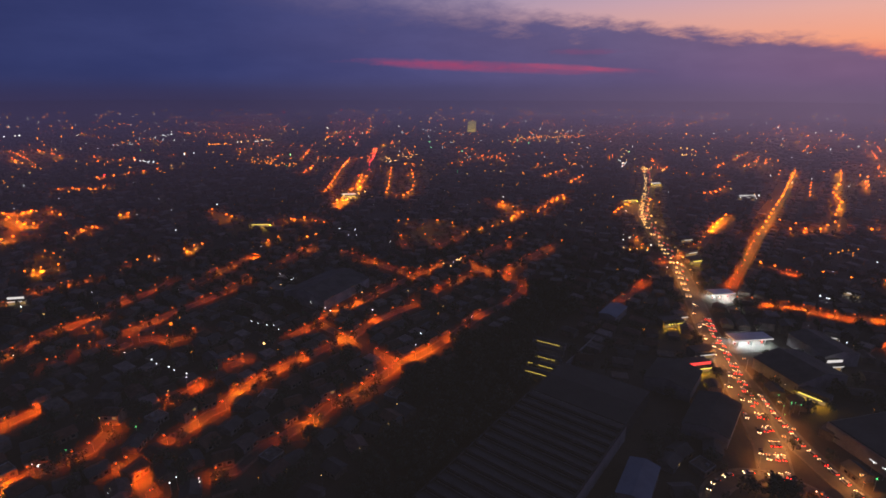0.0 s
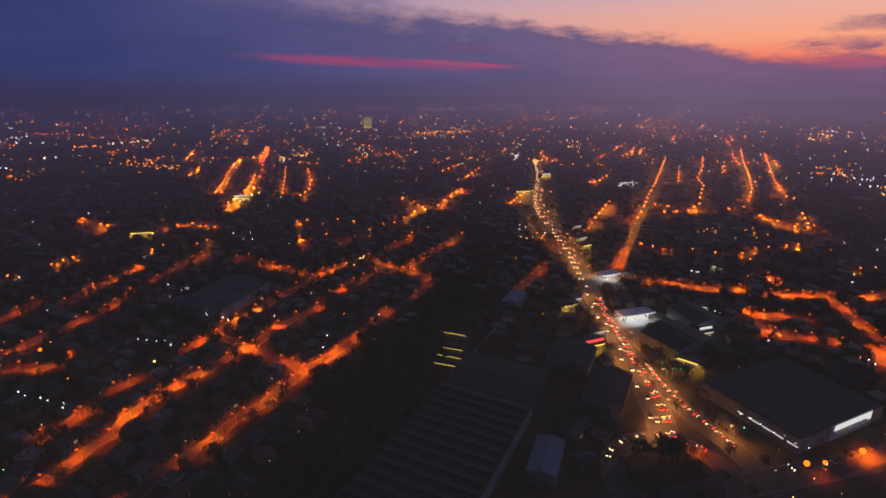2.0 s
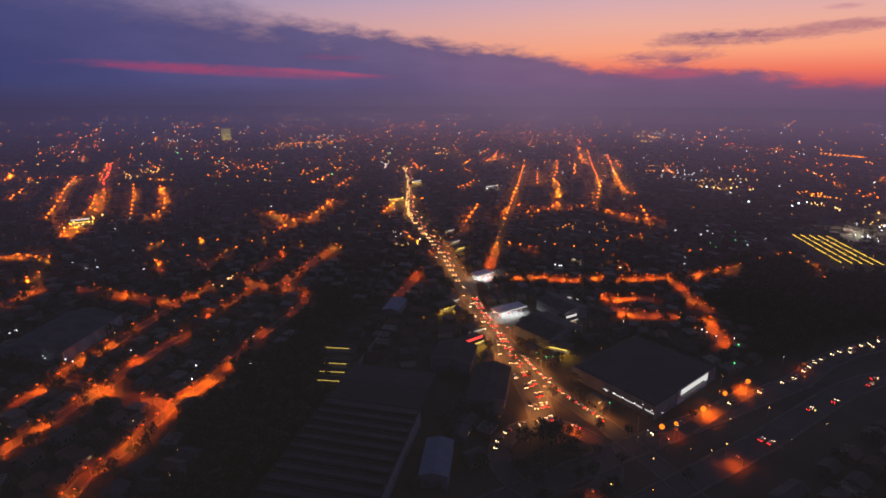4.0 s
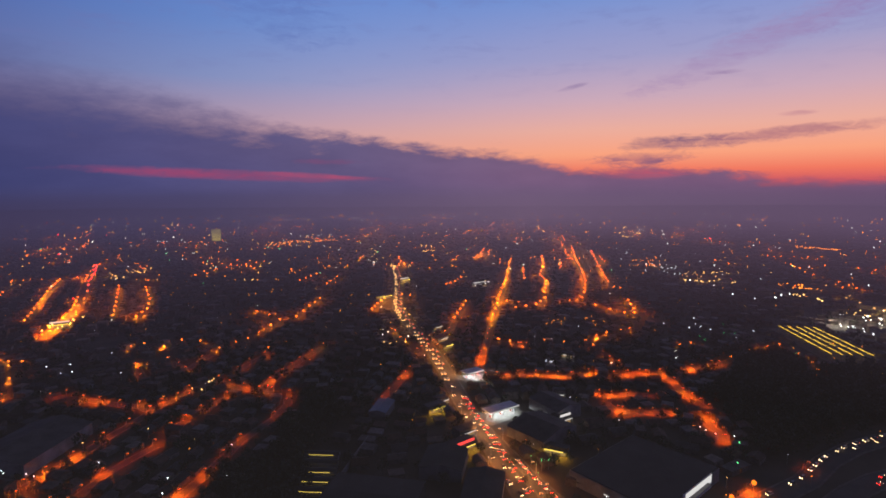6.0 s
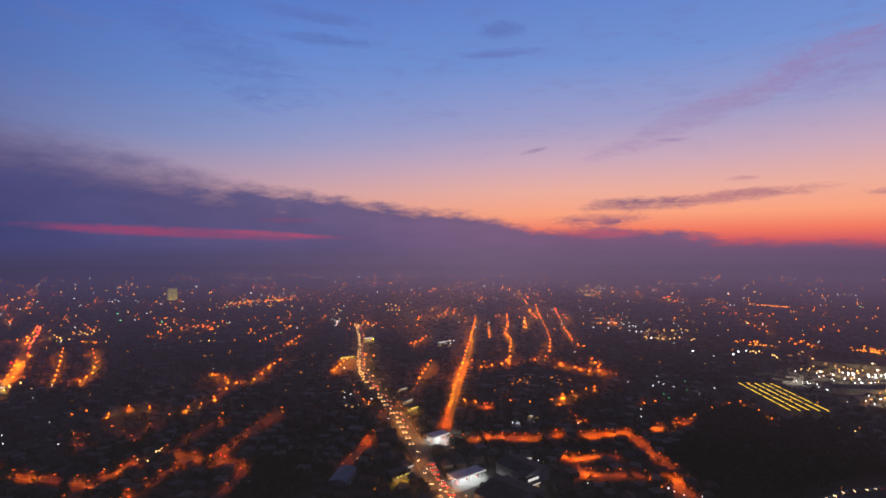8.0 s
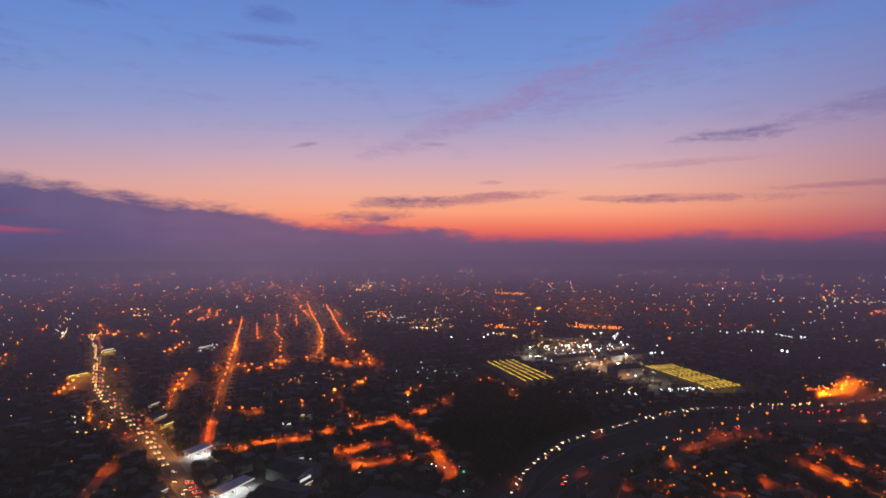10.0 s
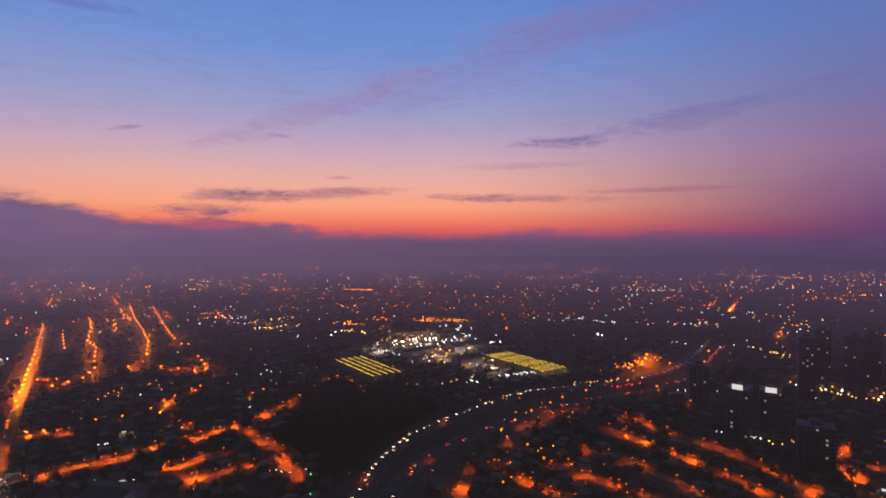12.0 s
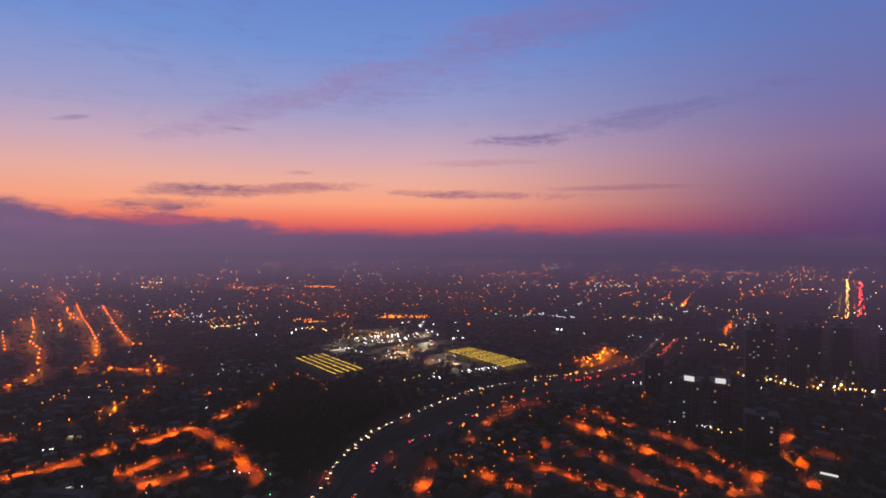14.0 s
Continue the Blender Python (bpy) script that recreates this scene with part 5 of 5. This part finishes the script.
for line, slot, size, gap in ((AVENUE, 1, 0.4, 14), (AVENUE[::-1], 2, 0.3, 22), (MOTORWAY_IN, 1, 0.55, 14), (MOTORWAY_OUT, 2, 0.5, 16)):
    for lane in (-1.7, -4.4):
        for x, y, a in along(offset(line, lane), gap, dice.uniform(0, 9)):
            r = math.hypot(x, y)
            if r > (430 if line in (AVENUE, AVENUE[::-1]) else 640) and dice.random() < 0.7:
                FAR_CARS.box(x, y, 0.3, 4, 1.7, 1.1, a, 0, bevel=0.4)
                FAR_CARS.box(x + 2.1 * math.cos(a) * (1 if slot == 1 else -1), y + 2.1 * math.sin(a) * (1 if slot == 1 else -1), 0.6, 0.3, 1.6, 0.5 * size * (1 + r / 900), a, slot)
lone("cars", FAR_CARS, [CAR_PAINT, HEAD_FAR, TAIL_FAR], "far queues of cars with their lights on", "car", "stuff", "cars in the traffic")

# ---- houses ----
seg = np.array(SEGMENTS)


def heading(x, y):
    """The direction of the nearest street."""
    px, py, qx, qy = seg[:, 0], seg[:, 1], seg[:, 2], seg[:, 3]
    dx, dy = qx - px, qy - py
    t = np.clip(((x - px) * dx + (y - py) * dy) / (dx * dx + dy * dy), 0, 1)
    d = np.hypot(px + t * dx - x, py + t * dy - y)
    k = int(d.argmin())
    return math.atan2(dy[k], dx[k]), float(d[k])


built = taken.copy()
for wx, wy, wa, wb in WOODS:
    for q in np.arange(0, 1, 0.04):
        for e in np.arange(0, 6.283, 0.05):
            taken[cells(wx + wa * q * math.cos(e), wy + wb * q * math.sin(e))] = True
LOTS = []
for x0, y0, x1, y1, w in SEGMENTS:
    if math.hypot(x0, y0) > 1500:
        continue
    for x, y, a in along([(x0, y0), (x1, y1)], 8.9, 3.0):
        for side in (-1, 1):
            for row in (0, 1):
                hw, hd = rng.uniform(6.5, 8.4), rng.uniform(7.8, 8.8)
                o = side * (w / 2 + 1.7 + hw / 2 + 10.5 * row + rng.uniform(-0.2, 0.6))
                hx, hy = x - math.sin(a) * o, y + math.cos(a) * o
                if is_free(hx, hy, hw * 0.9, hd * 0.86, a + math.pi / 2):
                    claim_box(hx, hy, hw, hd, a + math.pi / 2, 0)
                    LOTS.append((hx, hy, hw, hd, a + math.pi / 2, rng.choice((2.8, 2.9, 3.1, 3.3, 3.6))))
fill = np.random.RandomState(3)
for k in range(66000):
    r = 160 + 2700 * fill.rand() ** 0.75 if k > 14000 else 160 + 380 * math.sqrt(fill.rand())
    b = radians(-50 + 185 * fill.rand())
    x, y = r * math.sin(b), r * math.cos(b)
    hw, hd = (fill.uniform(6, 9), fill.uniform(8, 12)) if r < 900 or fill.rand() < 0.8 else (fill.uniform(12, 25), fill.uniform(14, 30))
    i, j = cells(x, y)
    if taken[i, j]:
        continue
    a = heading(x, y)[0] if r < 1300 else 0.4
    if is_free(x, y, hw + 1, hd + 1, a):
        claim_box(x, y, hw, hd, a, 0.5)
        LOTS.append((x, y, hw, hd, a, fill.choice((2.9, 3.2, 3.5, 4.0, 6.0))))
LOTS.sort(key=lambda s: math.hypot(s[0], s[1]))


def house(w, d, h, style, lit):
    ob = thing("house", ("low plastered house with a clay tile gable roof", "low plastered house with a grey sheet roof", "flat-roofed plastered house with a parapet")[style], "house", "houses of the town")
    wall = Mesher().box(0, 0, 0, w, d, h)
    if style < 2:
        rise = 0.22 * w
        wall.add([(-w / 2, e * d / 2, h) for e in (-1, 1)] + [(w / 2, e * d / 2, h) for e in (-1, 1)] + [(0, e * d / 2, h + rise) for e in (-1, 1)], [(0, 2, 4), (3, 1, 5)])
    part("wall", wall, PLASTER, ob)
    if style < 2:
        part("roof", Mesher().gable(0, 0, h, w, d, rise, 0.5, 0.14), (TILES, SHEET)[style], ob)
    else:
        top = Mesher()
        for sx, sy, bw, bd in ((0, 1, w, 0.2), (0, -1, w, 0.2), (1, 0, 0.2, d - 0.4), (-1, 0, 0.2, d - 0.4)):
            top.box(sx * (w / 2 - 0.1), sy * (d / 2 - 0.1), h + 0.003, bw, bd, 0.6)
        top.box(0.2 * w, 0.15 * d, h + 0.004, 1.4, 1.4, 1.1, bevel=0.3)
        part("roof", top, CONCRETE, ob)
    for k, (s, q) in enumerate(((-1, -0.28), (-1, 0.2), (1, -0.15), (1, 0.3))):
        pane = Mesher().box(s * w / 2, q * d, 1.0 if h < 4.4 else 3.4, 0.08, 1.5, 1.2)
        part("window", pane, LIT_WINDOW if k in lit else GLASS, ob)
    part("door", Mesher().box(-w / 2, -0.02 * d, 0, 0.1, 0.95, 2.1), BARK, ob)
    return ob


KINDS = [house(7.4, 8.3, 3.2, 0, ()), house(7.8, 8.5, 3.4, 1, ()), house(7.2, 8.4, 5.6, 0, (0,)), house(7.6, 8.2, 3.0, 2, ()), house(7.0, 8.5, 3.3, 1, (3,)), house(8.0, 8.3, 3.2, 0, ())]
used = set()
for x, y, w, d, a, h in LOTS[:220]:
    k = rng.randrange(6)
    if k in used:
        copy_thing(KINDS[k], at(x, y, 0, a))
    else:
        used.add(k)
        KINDS[k].matrix_basis = at(x, y, 0, a)
rest = Mesher()
for x, y, w, d, a, h in LOTS[220:]:
    flat_top = rng.random() < 0.35
    rest.box(x, y, 0, w, d, h, a, 0 if not flat_top else 2)
    if not flat_top:
        rest.gable(x, y, h - 0.1, w, d, 0.22 * w, 0.4, 0.12, a, 1 if rng.random() < 0.6 else 3)
lone("houses", rest, [PLASTER_MANY, TILES_MANY, PLASTER_MANY, SHEET], "crowded low houses with tile and sheet roofs", "house", "stuff", "houses of the town")


# ---- trees ----
def leaf_cloud(state, centres, radii, count, size):
    """Leaf clumps as small tilted quads on uneven balls."""
    c = centres[state.randint(len(centres), size=count)]
    d = state.normal(size=(count, 3))
    d /= np.linalg.norm(d, axis=1)[:, None]
    p = c + d * (radii * (0.55 + 0.5 * state.rand(count)))[:, None]
    u = state.normal(size=(count, 3))
    u -= (u * d).sum(1)[:, None] * d * 0.6
    u /= np.linalg.norm(u, axis=1)[:, None]
    w = np.cross(u, d + 0.5 * state.normal(size=(count, 3)))
    w /= np.linalg.norm(w, axis=1)[:, None]
    s = (size * (0.6 + 0.8 * state.rand(count)))[:, None]
    return np.stack([p - u * s, p - w * s * 0.7, p + u * s, p + w * s * 0.7], 1).reshape(-1, 3)


def tree(seed):
    state = np.random.RandomState(seed)
    ob = thing("tree", "dark leafy street tree with an uneven crown", "tree", "town trees")
    wood = Mesher().tube([(0, 0, 0), (0.1, 0.05, 1.6), (0.0, 0.1, 3.2), (0.15, 0, 5.0)], (0.28, 0.2, 0.16, 0.07))
    balls = []
    for k in range(6):
        a, r, z = k * 1.05 + state.rand(), 1.2 + 1.3 * state.rand(), 3.8 + 2.6 * state.rand()
        balls.append((r * math.cos(a), r * math.sin(a), z))
        wood.tube([(0, 0.05, 2.6), (0.5 * r * math.cos(a), 0.5 * r * math.sin(a), 3.3), (r * math.cos(a), r * math.sin(a), z)], (0.12, 0.08, 0.03), 5)
    balls.append((0, 0, 6.4))
    part("trunk", wood, BARK, ob)
    v = leaf_cloud(state, np.array(balls), 1.55, 420, 0.42)
    crown = Mesher()
    crown.v = [tuple(p) for p in v]
    crown.f = [(4 * i, 4 * i + 1, 4 * i + 2, 4 * i + 3) for i in range(len(v) // 4)]
    crown.m = [0] * len(crown.f)
    part("crown", crown, LEAVES, ob)
    return ob


TREES = []
for k in range(26000):
    r = 130 + 1500 * fill.rand() ** 0.8
    b = radians(-48 + 180 * fill.rand())
    x, y = r * math.sin(b), r * math.cos(b)
    i, j = cells(x, y)
    wood_here = any(math.hypot((x - wx) / wa, (y - wy) / wb) < 1 for wx, wy, wa, wb in WOODS)
    if (taken[i, j] and not wood_here) or heading(x, y)[1] < 4.2:
        continue
    if wood_here or fill.rand() < (0.5 if r < 600 else 0.22):
        TREES.append((x, y, fill.uniform(0.7, 1.35), fill.uniform(0, 6.28)))
for x0, y0, x1, y1, w in SEGMENTS:
    for x, y, a in along([(x0, y0), (x1, y1)], 9, 3.0):
        if math.hypot(x, y) < 640 and rng.random() < (0.42 if math.hypot(x, y) < 420 else 0.3) and w < 11:
            o = rng.choice((-1, 1)) * (w / 2 + 0.6)
            TREES.append((x - math.sin(a) * o, y + math.cos(a) * o, rng.uniform(0.55, 1.0), rng.uniform(0, 6)))
for wx, wy, wa, wb in WOODS:
    for k in range(int(wa * wb * 3.14 / 26)):
        q, s = 6.283 * fill.rand(), math.sqrt(fill.rand())
        x, y = wx + wa * s * math.cos(q), wy + wb * s * math.sin(q)
        if heading(x, y)[1] > 6.5 and not built[cells(x, y)]:
            TREES.append((x, y, fill.uniform(0.8, 1.5), fill.uniform(0, 6.28)))
TREES.sort(key=lambda s: math.hypot(s[0], s[1]))
SORTS = [tree(11 + k) for k in range(5)]
used = set()
for n, (x, y, s, a) in enumerate(TREES[:200]):
    k = n % 5
    m = at(x, y, 0, a)
    if k in used:
        copy_thing(SORTS[k], m)
    else:
        used.add(k)
        SORTS[k].matrix_basis = m
state = np.random.RandomState(5)
chunks, trunks = [], Mesher()
for x, y, s, a in TREES[200:]:
    far_off = math.hypot(x, y)
    count = 90 if far_off < 450 else 36
    balls = np.array([(x + s * 1.7 * math.cos(a + q), y + s * 1.7 * math.sin(a + q), s * (4.4 + 1.2 * math.sin(3 * q + a))) for q in (0, 1.3, 2.6, 3.9, 5.1)] + [(x, y, 6.2 * s)])
    chunks.append(leaf_cloud(state, balls, 1.6 * s, count, 0.62 * s if far_off < 450 else 1.0 * s))
    trunks.box(x, y, 0, 0.3, 0.3, 4 * s, a)
v = np.concatenate(chunks)
me = bpy.data.meshes.new("trees")
me.from_pydata(v.tolist(), [], np.arange(len(v)).reshape(-1, 4).tolist())
me.materials.append(LEAVES)
woods = tagged(new("trees", me), "dark leafy trees between the houses", "tree", "town trees", "stuff")
tr = new("trunks", trunks.mesh("trunks", BARK))
tr.parent = woods
tagged(tr, kind="stuff")
